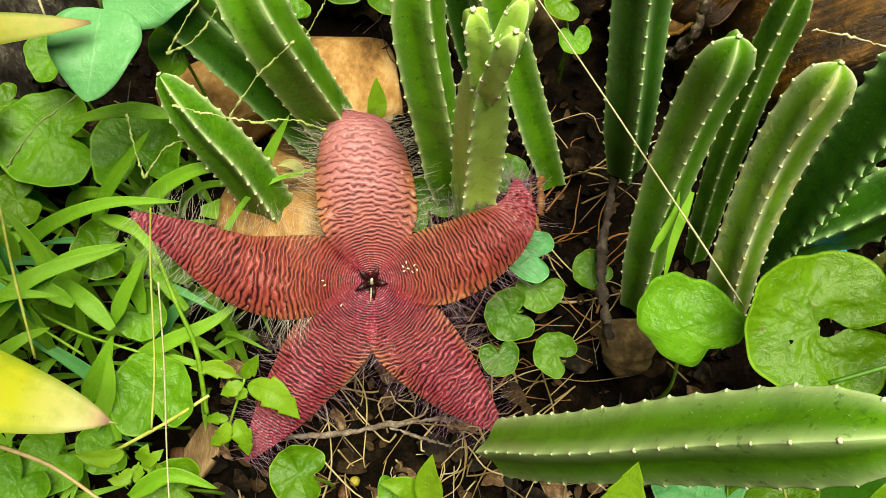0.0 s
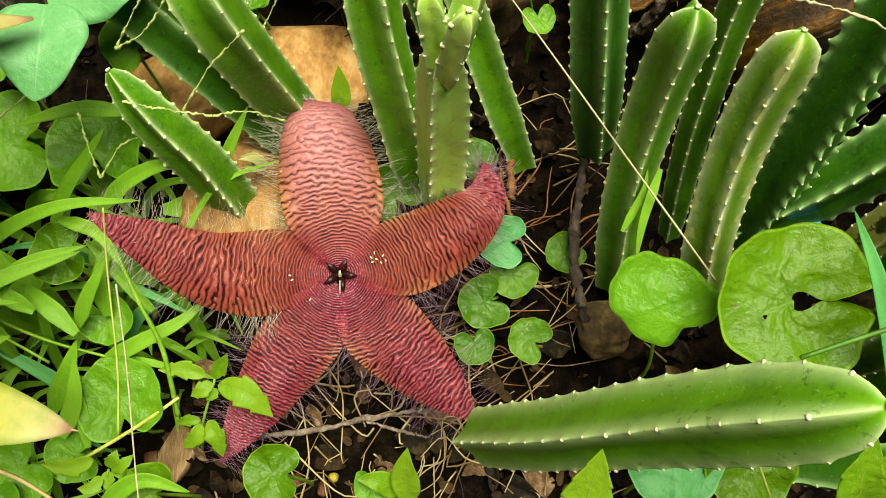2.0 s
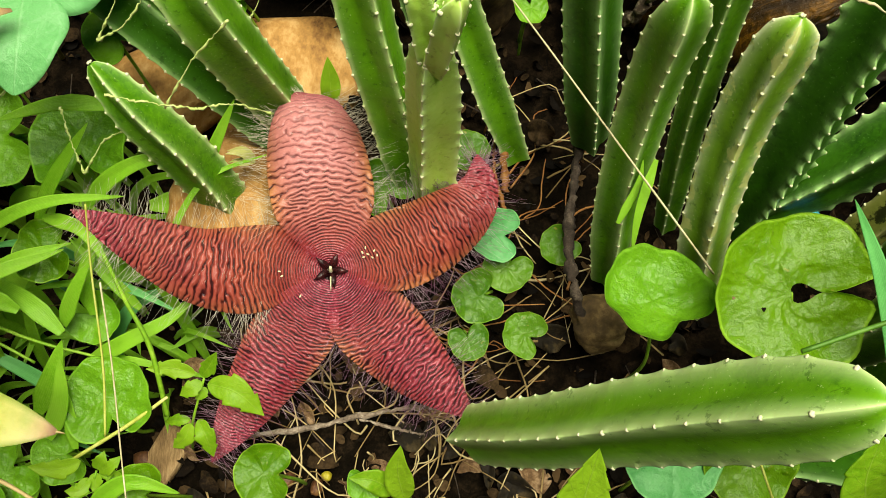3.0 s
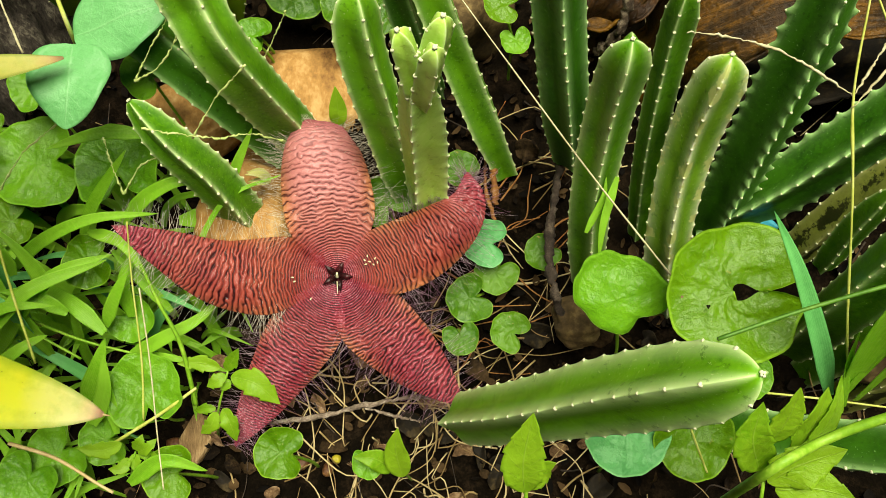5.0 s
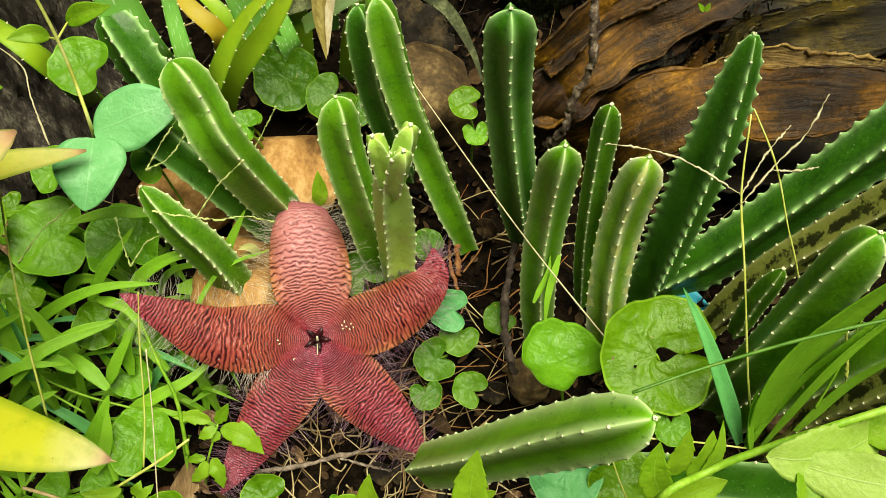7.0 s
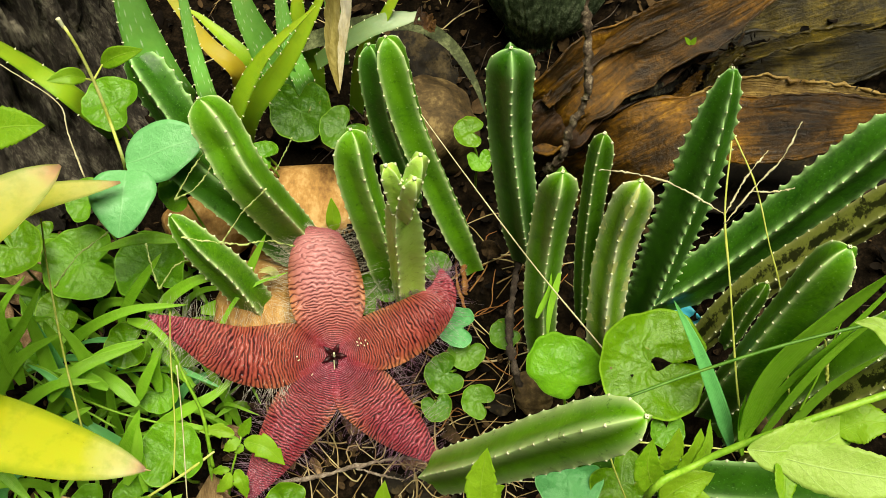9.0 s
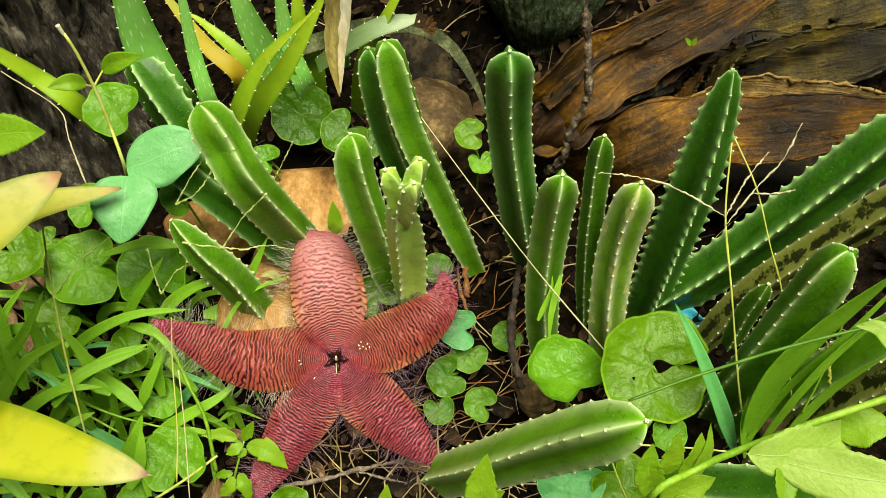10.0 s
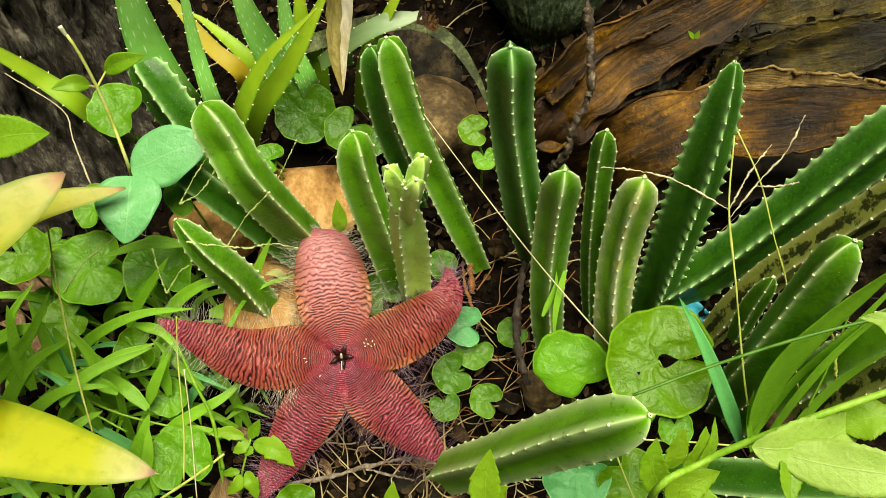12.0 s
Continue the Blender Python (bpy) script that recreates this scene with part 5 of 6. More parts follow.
pebble("ochre_stone", (-0.1567, 0.4368, 0.0041), (0.04, 0.034, 0.026), STONE, "ochre stone partly under a leaning stem", seed=2, turn=40, box=0.5)
pebble("ochre_stone", (-0.1065, 0.3511, -0.0177), (0.042, 0.04, 0.026), STONE, "worn ochre stone beneath the flower", seed=3, turn=70, box=0.5)
pebble("ochre_stone", (-0.0797, 0.3979, -0.0255), (0.04, 0.04, 0.024), STONE, "ochre stone behind the upper petal", seed=4, turn=20, box=0.5)
pebble("mossy_stone", (0.0582, 0.5509, 0.0120), (0.055, 0.05, 0.05), DULL_STONE, "dull brown weathered stone in shade", seed=5, turn=30)
pebble("brown_clod", (0.1449, 0.2615, -0.0473), (0.024, 0.018, 0.014), DULL_STONE, "brown earth clod by the twig", seed=6, turn=0)
pebble("brown_clod", (0.3304, 0.1991, 0.0006), (0.022, 0.018, 0.016), DULL_STONE, "brown earth clod among grass", seed=7, turn=0)


def husk(points, width, material, label, turn=0, hollow=0.35, seed=0, spines=0, thick=0.008, rough=0.3, taper=6.0, base=0.9):
    ob = thing("dead_leaf_husk", points[0], label, "dead leaf", "dead brown husks behind the stems")
    leafy = fleshy(points, width, thick, material, ob, "husk", turn, hollow, spines, 0.002, rough, seed, taper, 0.2, base)
    co = np.array([leafy.matrix_basis @ q.co for q in leafy.data.vertices]).reshape(70, 32, 3) + np.array(HOME[ob.name])
    v, f = tube(co[1:66:4, 0], 0.0016, 0.0012, 60, 6, 0.35, seed)
    part("rim", v, f, material, ob, uv=np.stack([np.linspace(0, 1, len(v)), np.zeros(len(v))], 1))
    v, f = tube(co[1:66:4, 16], 0.0016, 0.0012, 60, 6, 0.35, seed + 1)
    part("rim", v, f, material, ob, uv=np.stack([np.linspace(0, 1, len(v)), np.zeros(len(v))], 1))
    return ob


husk([(0.1646, 0.5429, -0.0107), (0.1720, 0.4636, 0.1097), (0.2358, 0.4887, 0.1486), (0.2998, 0.5026, 0.1726), (0.3874, 0.5262, 0.2042)], 0.064, HUSK, "broad orange-brown dead leaf, split along its edge", 25, seed=1, hollow=0.4, rough=0.42)
husk([(0.2034, 0.4697, -0.0201), (0.2363, 0.4224, 0.0909), (0.3001, 0.4205, 0.1215), (0.3648, 0.3985, 0.1429), (0.4480, 0.3693, 0.1715)], 0.070, HUSK, "wide brown dead leaf lying across", -12, seed=2, spines=14, hollow=-0.3, rough=0.4)
husk([(0.2928, 0.4790, 0.0782), (0.3401, 0.4706, 0.1164), (0.3948, 0.4462, 0.1295), (0.4688, 0.4057, 0.1493)], 0.024, TAN_HUSK, "tan dead leaf with a spiny rim", 30, seed=3, spines=16)
husk([(0.2971, 0.5206, 0.0473), (0.3742, 0.5332, 0.0956), (0.4311, 0.5183, 0.1098), (0.5156, 0.5016, 0.1355)], 0.062, OLIVE_HUSK, "large brown curled dead leaf", 0, seed=4, hollow=-0.3)
husk([(0.3174, 0.5671, 0.0582), (0.3577, 0.5255, 0.1085), (0.4091, 0.5220, 0.1315), (0.4755, 0.5182, 0.1480)], 0.012, OLIVE_HUSK, "dry leaf stalk over the husks", 0, seed=5)
husk([(0.2346, 0.5002, 0.0563), (0.2759, 0.5245, 0.0754), (0.3228, 0.5485, 0.0944), (0.3816, 0.5807, 0.1199)], 0.05, DULL_HUSK, "crumbled rotten leaf base, the gap's shade in its colour", 10, seed=6, rough=0.4)
husk([(0.3525, 0.6014, 0.0724), (0.4294, 0.5905, 0.1025), (0.4888, 0.5881, 0.1264), (0.5665, 0.5837, 0.1489)], 0.075, OLIVE_HUSK, "olive-brown dead leaf high on the heap", 15, seed=7, rough=0.25)
husk([(0.2414, 0.4466, 0.0148), (0.3154, 0.4265, 0.0377), (0.3835, 0.4106, 0.0638), (0.4834, 0.3812, 0.0924)], 0.07, DULL_HUSK, "dead leaf with the heap's shade in its colour", -30, seed=8, rough=0.3)
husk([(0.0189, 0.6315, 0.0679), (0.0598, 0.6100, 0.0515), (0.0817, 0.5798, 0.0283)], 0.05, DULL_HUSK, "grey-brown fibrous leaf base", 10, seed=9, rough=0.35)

husk([(0.1610, 0.4646, 0.0313), (0.1705, 0.4527, 0.0921), (0.2166, 0.4811, 0.1157), (0.2824, 0.5105, 0.1343), (0.3579, 0.5417, 0.1610)], 0.05, RED_HUSK, "reddish-brown torn dead leaf under another", 8, seed=21, rough=0.45, hollow=0.2)
husk([(0.1633, 0.4585, 0.1218), (0.1863, 0.4713, 0.1389), (0.2126, 0.4890, 0.1535), (0.2588, 0.5013, 0.1645), (0.2999, 0.5131, 0.1749)], 0.016, HUSK, "narrow ruffled brown edge of a dead leaf", -25, seed=22, rough=0.6, thick=0.004)
# broken pieces in the dark gap between the husks
rng = np.random.default_rng(77)
A, B = np.array((0.2460, 0.4900, 0.0611)), np.array((0.3654, 0.5538, 0.1305))
shards = []
for i in range(170):
    p = A + (B - A) * rng.random() + rng.normal(0, 0.014, 3) + np.array((0.012, -0.01, -0.01))
    d, e = unit(rng.normal(0, 1, 3)), unit(rng.normal(0, 1, 3))
    ln, wd = rng.uniform(0.004, 0.017), rng.uniform(0.001, 0.005)
    nrm = np.cross(d, e)
    shards.append(([p + d * k * ln + e * sd * wd * (1 - 0.6 * abs(k)) + nrm * (0.25 * ln * k * k + 0.3 * wd * abs(sd)) for k in (-1, -0.4, 0.3, 1) for sd in (-1, 0, 1)], grid_faces(4, 3)))
v, f = join(shards)
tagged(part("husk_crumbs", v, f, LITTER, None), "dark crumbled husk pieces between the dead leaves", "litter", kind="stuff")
husk([(0.3237, 0.4922, 0.0634), (0.3277, 0.4945, 0.0969), (0.3372, 0.5031, 0.1226), (0.3545, 0.5106, 0.1348)], 0.018, OLIVE_HUSK, "short olive splinter of dead leaf", 20, seed=12, rough=0.35)
husk([(0.2884, 0.4765, 0.0700), (0.2989, 0.4859, 0.0963), (0.3157, 0.4981, 0.1186)], 0.012, HUSK, "narrow torn strip of dead leaf", -20, seed=13, rough=0.4)

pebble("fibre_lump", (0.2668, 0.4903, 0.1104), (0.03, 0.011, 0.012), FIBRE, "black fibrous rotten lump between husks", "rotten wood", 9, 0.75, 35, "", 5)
for a, b in (((0.2893, 0.4775, 0.1659), (0.2830, 0.4792, 0.1734)), ((0.2902, 0.4775, 0.1659), (0.2928, 0.4787, 0.1732))):
    ob = thing("seedling_leaf", a, "tiny bright green seedling leaf among husks", "leaf")
    leaf_on(ob, [a, [(p + q) / 2 for p, q in zip(a, b)], b], 0.0045, "ovate", SPRING, 0.2, name="leaf_blade")

# ---- twigs ----
stalk("gnarled_twig", [(0.1889, 0.4798, 0.2427), (0.1920, 0.4651, 0.1996), (0.1961, 0.4474, 0.1606), (0.1938, 0.4419, 0.1373), (0.1836, 0.4377, 0.1087), (0.1804, 0.4341, 0.0805), (0.1697, 0.4501, 0.0422)], 0.0032, 0.0038, GNARL, "gnarled grey twig against the husks", "twig", 0.24, 2, 70)
stalk("gnarled_twig", [(0.1452, 0.4032, -0.0197), (0.1322, 0.3570, -0.0113), (0.1221, 0.3035, -0.0149), (0.1248, 0.2739, -0.0252), (0.1306, 0.2599, -0.0424)], 0.0032, 0.0036, DARK_TWIG, "dark knotted twig on the soil", "twig", 0.16, 4, 60)
stalk("dead_twig", [(-0.1019, 0.2082, -0.0966), (-0.0587, 0.2092, -0.0889), (-0.0224, 0.2130, -0.0794), (0.0170, 0.2149, -0.0711), (0.0443, 0.2092, -0.0688)], 0.0022, 0.0016, TWIG, "thin grey forked twig under the flower", "twig", 0.2, 5, 50)
stalk("dead_twig", [(-0.0225, 0.2124, -0.0810), (-0.0006, 0.2071, -0.0879), (0.0215, 0.2031, -0.0929)], 0.0013, 0.0008, TWIG, "thin grey dead twig on litter", "twig", 0.2, 6)
stalk("rotten_stick", [(0.0869, 0.4278, -0.0263), (0.0867, 0.3961, -0.0319), (0.0870, 0.3710, -0.0451)], 0.0026, 0.003, STRAW_RED, "rotten orange-brown stick on the soil", "twig", 0.2, 7)
stalk("rotten_stick", [(0.0816, 0.4190, -0.0332), (0.0800, 0.3831, -0.0421), (0.0884, 0.3477, -0.0505)], 0.0018, 0.0014, STRAW_RED, "thin rotten orange stick", "twig", 0.2, 8)

# ---- stalks and straws ----
stalk("straw", [(0.0414, 0.4511, 0.1433), (0.0933, 0.3552, 0.1262), (0.1375, 0.2930, 0.0973), (0.1937, 0.2487, 0.0381)], 0.0004, 0.0007, SPIKE, "long straight pale straw across the stems", "straw", 0.05, 1, 60)
stalk("grass_stalk", [(0.1704, 0.1456, 0.1604), (0.2133, 0.1557, 0.1685), (0.2661, 0.1619, 0.1864), (0.3218, 0.1678, 0.1977), (0.3435, 0.1678, 0.2043)], 0.0010, 0.0012, DARK_STALK, "thin dark green grass stalk", "grass stalk", 0, 2)
stalk("grass_stalk", [(0.2804, 0.1665, 0.0509), (0.2676, 0.1818, 0.0943), (0.2549, 0.2225, 0.1637), (0.2500, 0.2555, 0.2019), (0.2531, 0.2866, 0.2387)], 0.0009, 0.0006, YELLOW_STALK, "tall thin pale grass stalk", "grass stalk", 0.1, 3)
stalk("grass_stalk", [(0.3159, 0.1879, 0.0677), (0.2963, 0.2227, 0.1452), (0.2828, 0.2451, 0.1814), (0.2717, 0.2691, 0.2126), (0.2571, 0.2923, 0.2369)], 0.0008, 0.0005, YELLOW_STALK, "tall thin pale grass stalk", "grass stalk", 0.1, 4)
for pts in ([(0.2499, 0.2549, 0.2015), (0.2160, 0.2682, 0.2178), (0.1893, 0.2718, 0.2268), (0.1642, 0.2717, 0.2329)], [(0.2495, 0.2501, 0.1978), (0.2678, 0.2644, 0.2153), (0.2832, 0.2726, 0.2345), (0.2936, 0.2842, 0.2562)], [(0.2499, 0.2549, 0.2015), (0.2647, 0.2719, 0.2211), (0.2777, 0.2808, 0.2345)], [(0.2696, 0.2662, 0.2104), (0.2806, 0.2622, 0.2137), (0.2937, 0.2602, 0.2186)]):
    stalk("seed_spike", pts, 0.00065, 0.00045, SPIKE, "thin dry zigzag grass spike", "grass spike", 0.35, 5, 50)
stalk("grass_stalk", [(0.3251, 0.1683, 0.1032), (0.3184, 0.1767, 0.1286), (0.3101, 0.1916, 0.1592)], 0.001, 0.0008, YELLOW_STALK, "short pale seed stalk", "grass stalk", 0.25, 6)
stalk("grass_stalk", [(0.3048, 0.1601, 0.0967), (0.3109, 0.1716, 0.1310), (0.3204, 0.1928, 0.1728)], 0.0009, 0.0006, GREEN_STALK, "thin green grass stalk", "grass stalk", 0, 7)
stalk("grass_stalk", [(0.1661, 0.1679, 0.0511), (0.2412, 0.1607, 0.0461), (0.3078, 0.1517, 0.0396)], 0.0008, 0.0006, YELLOW_STALK, "fallen yellow grass stalk", "grass stalk", 0, 8)
stalk("grass_stalk", [(0.1622, 0.1352, 0.1143), (0.1667, 0.1217, 0.1038), (0.1745, 0.1037, 0.0899)], 0.0006, 0.0006, YELLOW_STALK, "thin yellow grass stalk", "grass stalk", 0, 9)
stalk("grass_stalk", [(-0.2352, 0.2176, 0.0107), (-0.2405, 0.2579, 0.0609), (-0.2428, 0.2994, 0.1120), (-0.2422, 0.3279, 0.1468)], 0.0010, 0.0007, YELLOW_STALK, "thin pale dry grass stalk", "grass stalk", 0.08, 10)
stalk("grass_stalk", [(-0.2241, 0.3797, 0.1365), (-0.2335, 0.4041, 0.1617), (-0.2387, 0.4206, 0.1808), (-0.2726, 0.4302, 0.2133)], 0.0007, 0.0004, SPIKE, "thin pale dry grass stalk by the trunk", "grass stalk", 0.15, 11)
stalk("grass_stalk", [(-0.1572, 0.1763, 0.0045), (-0.1513, 0.2036, 0.0383), (-0.1473, 0.2377, 0.0838), (-0.1414, 0.2564, 0.1174)], 0.0007, 0.0005, YELLOW_STALK, "thin upright grass stalk", "grass stalk", 0.05, 12)
stalk("grass_stalk", [(-0.1452, 0.2106, -0.0574), (-0.1478, 0.2394, -0.0161), (-0.1589, 0.2608, 0.0067), (-0.1684, 0.2816, 0.0292)], 0.0018, 0.0013, GREEN_STALK, "bright green jointed grass stalk", "grass stalk", 0.04, 13)
stalk("grass_stalk", [(-0.3241, 0.2949, 0.0193), (-0.2775, 0.2644, -0.0040), (-0.2274, 0.2407, -0.0346)], 0.0013, 0.001, GREEN_STALK, "slanting green grass stalk", "grass stalk", 0, 14)
stalk("grass_stalk", [(-0.2747, 0.2713, -0.0176), (-0.2309, 0.2550, -0.0299), (-0.1933, 0.2472, -0.0420)], 0.0013, 0.001, GREEN_STALK, "slanting green grass stalk", "grass stalk", 0, 15)
stalk("grass_stalk", [(-0.2376, 0.1614, 0.0137), (-0.2085, 0.1524, 0.0079), (-0.1824, 0.1379, -0.0014), (-0.1726, 0.1327, -0.0048)], 0.0013, 0.001, STRAW, "yellow dry grass stalk", "grass stalk", 0.05, 16)
stalk("grass_stalk", [(-0.1422, 0.2315, 0.0823), (-0.1418, 0.1994, 0.0498), (-0.1426, 0.1603, 0.0129), (-0.1404, 0.1332, -0.0045)], 0.0005, 0.0005, SPIKE, "thin pale grass stalk before the leaves", "grass stalk", 0.05, 17)
stalk("grass_stalk", [(-0.1975, 0.1790, -0.0463), (-0.1632, 0.1983, -0.0400), (-0.1392, 0.2145, -0.0355)], 0.0013, 0.0011, YELLOW_STALK, "yellow-green runner on the litter", "grass stalk", 0.05, 18)
for pts in ([(-0.1508, 0.3589, 0.1272), (-0.1365, 0.3665, 0.1459), (-0.1179, 0.3763, 0.1663)], [(-0.1508, 0.3589, 0.1272), (-0.1304, 0.3590, 0.1402), (-0.1143, 0.3655, 0.1580)], [(-0.1117, 0.3192, 0.1157), (-0.0910, 0.3279, 0.1416), (-0.0679, 0.3321, 0.1641)], [(-0.0939, 0.3182, 0.1151), (-0.1191, 0.3183, 0.1213), (-0.1396, 0.3188, 0.1278)], [(-0.0939, 0.3182, 0.1151), (-0.0768, 0.3232, 0.1128), (-0.0571, 0.3284, 0.0980)], [(-0.2708, 0.3338, 0.0499), (-0.2461, 0.3478, 0.0736), (-0.2142, 0.3570, 0.0936)], [(-0.1780, 0.3230, 0.0549), (-0.1804, 0.3325, 0.0749), (-0.1804, 0.3414, 0.0945)], [(-0.1780, 0.3230, 0.0549), (-0.1614, 0.3314, 0.0742), (-0.1438, 0.3301, 0.0860)], [(-0.0971, 0.4630, 0.0375), (-0.0828, 0.4727, 0.0578), (-0.0718, 0.4787, 0.0752)]):
    stalk("seed_spike", pts, 0.0006, 0.0005, SPIKE_GREEN, "thin zigzag grass seed spike", "grass spike", 0.4, 21, 46)

# ---- grass blades ----
blades = [
    ([(-0.2801, 0.2978, -0.0034), (-0.2380, 0.2995, 0.0362), (-0.1989, 0.3076, 0.0491), (-0.1527, 0.3089, 0.0504)], 0.0105, 0),
    ([(-0.2941, 0.2508, -0.0400), (-0.2581, 0.2605, 0.0058), (-0.2232, 0.2765, 0.0311), (-0.1861, 0.2879, 0.0339)], 0.0135, 0),
    ([(-0.2683, 0.2573, -0.0348), (-0.2697, 0.2669, 0.0106), (-0.2722, 0.2834, 0.0487), (-0.2786, 0.3032, 0.0830)], 0.0150, 0),
    ([(-0.2538, 0.2485, -0.0415), (-0.2585, 0.2567, 0.0028), (-0.2718, 0.2660, 0.0226), (-0.2902, 0.2738, 0.0285)], 0.0115, 10),
    ([(-0.2277, 0.3242, 0.0048), (-0.2092, 0.3350, 0.0323), (-0.1778, 0.3539, 0.0662)], 0.0110, -10),
    ([(-0.1920, 0.3249, 0.0183), (-0.1642, 0.3279, 0.0461), (-0.1377, 0.3321, 0.0559), (-0.1130, 0.3297, 0.0479)], 0.0115, 5),
    ([(-0.1179, 0.3384, 0.0166), (-0.1069, 0.3471, 0.0425), (-0.0877, 0.3625, 0.0735)], 0.0090, 10),
    ([(-0.2074, 0.2593, -0.0201), (-0.1944, 0.2714, 0.0021), (-0.1806, 0.2855, 0.0195)], 0.0105, 0),
    ([(-0.2230, 0.2109, -0.0451), (-0.2078, 0.2252, -0.0212), (-0.1977, 0.2408, -0.0028)], 0.0145, 0),
    ([(-0.2040, 0.2510, -0.0138), (-0.2210, 0.2651, -0.0030), (-0.2419, 0.2784, 0.0008), (-0.2658, 0.2881, 0.0018)], 0.0125, 12),
    ([(-0.2031, 0.2447, -0.0504), (-0.1694, 0.2493, -0.0275), (-0.1385, 0.2614, -0.0180), (-0.1186, 0.2785, -0.0109)], 0.0115, -5),
    ([(-0.2868, 0.1880, 0.0632), (-0.2675, 0.1670, 0.0470), (-0.2479, 0.1493, 0.0335)], 0.0120, 0),
    ([(-0.1588, 0.3388, -0.0023), (-0.1314, 0.3358, 0.0018), (-0.1013, 0.3226, -0.0081)], 0.0150, 0),
    ([(-0.1676, 0.3746, 0.0570), (-0.2010, 0.3733, 0.0621), (-0.2418, 0.3661, 0.0562)], 0.0110, 5),
    ([(-0.2100, 0.3091, 0.0312), (-0.1826, 0.2965, 0.0343), (-0.1658, 0.2764, 0.0188)], 0.0095, 10),
    ([(-0.3117, 0.2663, -0.0028), (-0.3166, 0.2848, 0.0242), (-0.3254, 0.3104, 0.0566)], 0.0125, 0),
    ([(-0.1915, 0.2690, -0.0251), (-0.1914, 0.2840, -0.0008), (-0.1769, 0.3041, 0.0213)], 0.0110, 0),
    ([(-0.1532, 0.2843, -0.0066), (-0.1349, 0.3044, 0.0155), (-0.1104, 0.3306, 0.0360), (-0.0687, 0.3492, 0.0380)], 0.0045, 0),
    ([(-0.1610, 0.2713, -0.0231), (-0.1735, 0.2815, -0.0089), (-0.1997, 0.3041, 0.0147)], 0.0085, 0),
    ([(-0.3141, 0.2974, 0.0213), (-0.3117, 0.3151, 0.0477), (-0.2905, 0.3369, 0.0648)], 0.0075, 20),
    ([(-0.3278, 0.2376, -0.0125), (-0.3107, 0.2568, 0.0152), (-0.2822, 0.2703, 0.0448), (-0.2462, 0.2811, 0.0599)], 0.0130, 0),
    ([(-0.3345, 0.2581, 0.0160), (-0.3085, 0.2706, 0.0385), (-0.2779, 0.2832, 0.0675), (-0.2582, 0.3064, 0.0920)], 0.0120, 15),
    ([(-0.3318, 0.2900, 0.0408), (-0.2972, 0.2937, 0.0565), (-0.2570, 0.2939, 0.0634)], 0.0110, 0),
    ([(-0.3154, 0.2288, -0.0066), (-0.2849, 0.2380, 0.0198), (-0.2536, 0.2479, 0.0340), (-0.2209, 0.2507, 0.0301)], 0.0120, -8),
    ([(-0.2914, 0.2595, 0.0174), (-0.2938, 0.2709, 0.0452), (-0.2957, 0.2868, 0.0639), (-0.2961, 0.3023, 0.0822)], 0.0130, 10),
    ([(-0.2148, 0.1945, -0.0482), (-0.2018, 0.2096, -0.0267), (-0.1964, 0.2284, -0.0028)], 0.0125, 0),
    ([(-0.1980, 0.1886, -0.0521), (-0.2002, 0.2116, -0.0314), (-0.2040, 0.2249, -0.0169)], 0.0085, 0),
    ([(-0.2674, 0.2185, 0.0028), (-0.2467, 0.2306, 0.0105), (-0.2342, 0.2413, 0.0055)], 0.0090, 0),
    ([(-0.1784, 0.1492, -0.0417), (-0.1508, 0.1584, -0.0239), (-0.1229, 0.1531, -0.0333)], 0.0120, 10),
    ([(-0.2645, 0.2421, 0.0179), (-0.2404, 0.2631, 0.0314), (-0.1905, 0.2841, 0.0329)], 0.0110, 0),
    ([(-0.2248, 0.2583, 0.0045), (-0.2454, 0.2651, 0.0208), (-0.2642, 0.2653, 0.0268)], 0.0110, 0),
    ([(-0.2670, 0.2874, 0.0113), (-0.2693, 0.2943, 0.0276), (-0.2749, 0.3037, 0.0456)], 0.0120, 0),
]
for i, (pts, wdt, trn) in enumerate(blades):
    grass(pts, wdt, turn=trn, seed=i)
grass([(0.2741, 0.1628, 0.0353), (0.2570, 0.1775, 0.0782), (0.2369, 0.2006, 0.1213), (0.2192, 0.2222, 0.1506)], 0.0125, "blue-green folded grass blade standing upright", -5, 0.3, BLUE_GRASS)
grass([(0.2770, 0.1601, 0.0458), (0.2786, 0.1722, 0.1186), (0.2967, 0.1786, 0.1743), (0.3204, 0.1784, 0.2376)], 0.0185, "broad arching lime grass blade", 0, 0.25)
grass([(0.2746, 0.1569, 0.0434), (0.2941, 0.1731, 0.1067), (0.3156, 0.1787, 0.1618), (0.3456, 0.1930, 0.2238)], 0.0060, "narrow arching green grass blade", 0, 0.2)
grass([(0.2851, 0.1563, 0.0430), (0.2973, 0.1651, 0.1132), (0.3152, 0.1743, 0.1585), (0.3398, 0.1804, 0.2013)], 0.0080, "arching green grass blade", 10, 0.2)
grass([(0.3005, 0.1567, 0.0687), (0.3158, 0.1623, 0.1238), (0.3329, 0.1601, 0.1729)], 0.0070, "slender green grass blade", -10, 0.2)
grass([(0.2785, 0.1534, 0.0406), (0.2707, 0.1648, 0.0748), (0.2722, 0.1760, 0.0961)], 0.0050, "short young grass blade", 0, 0.2)
grass([(0.1375, 0.2738, 0.0571), (0.1484, 0.2886, 0.0750), (0.1503, 0.2976, 0.0858)], 0.0050, "tiny blade caught on a stem", 180, 0.2)
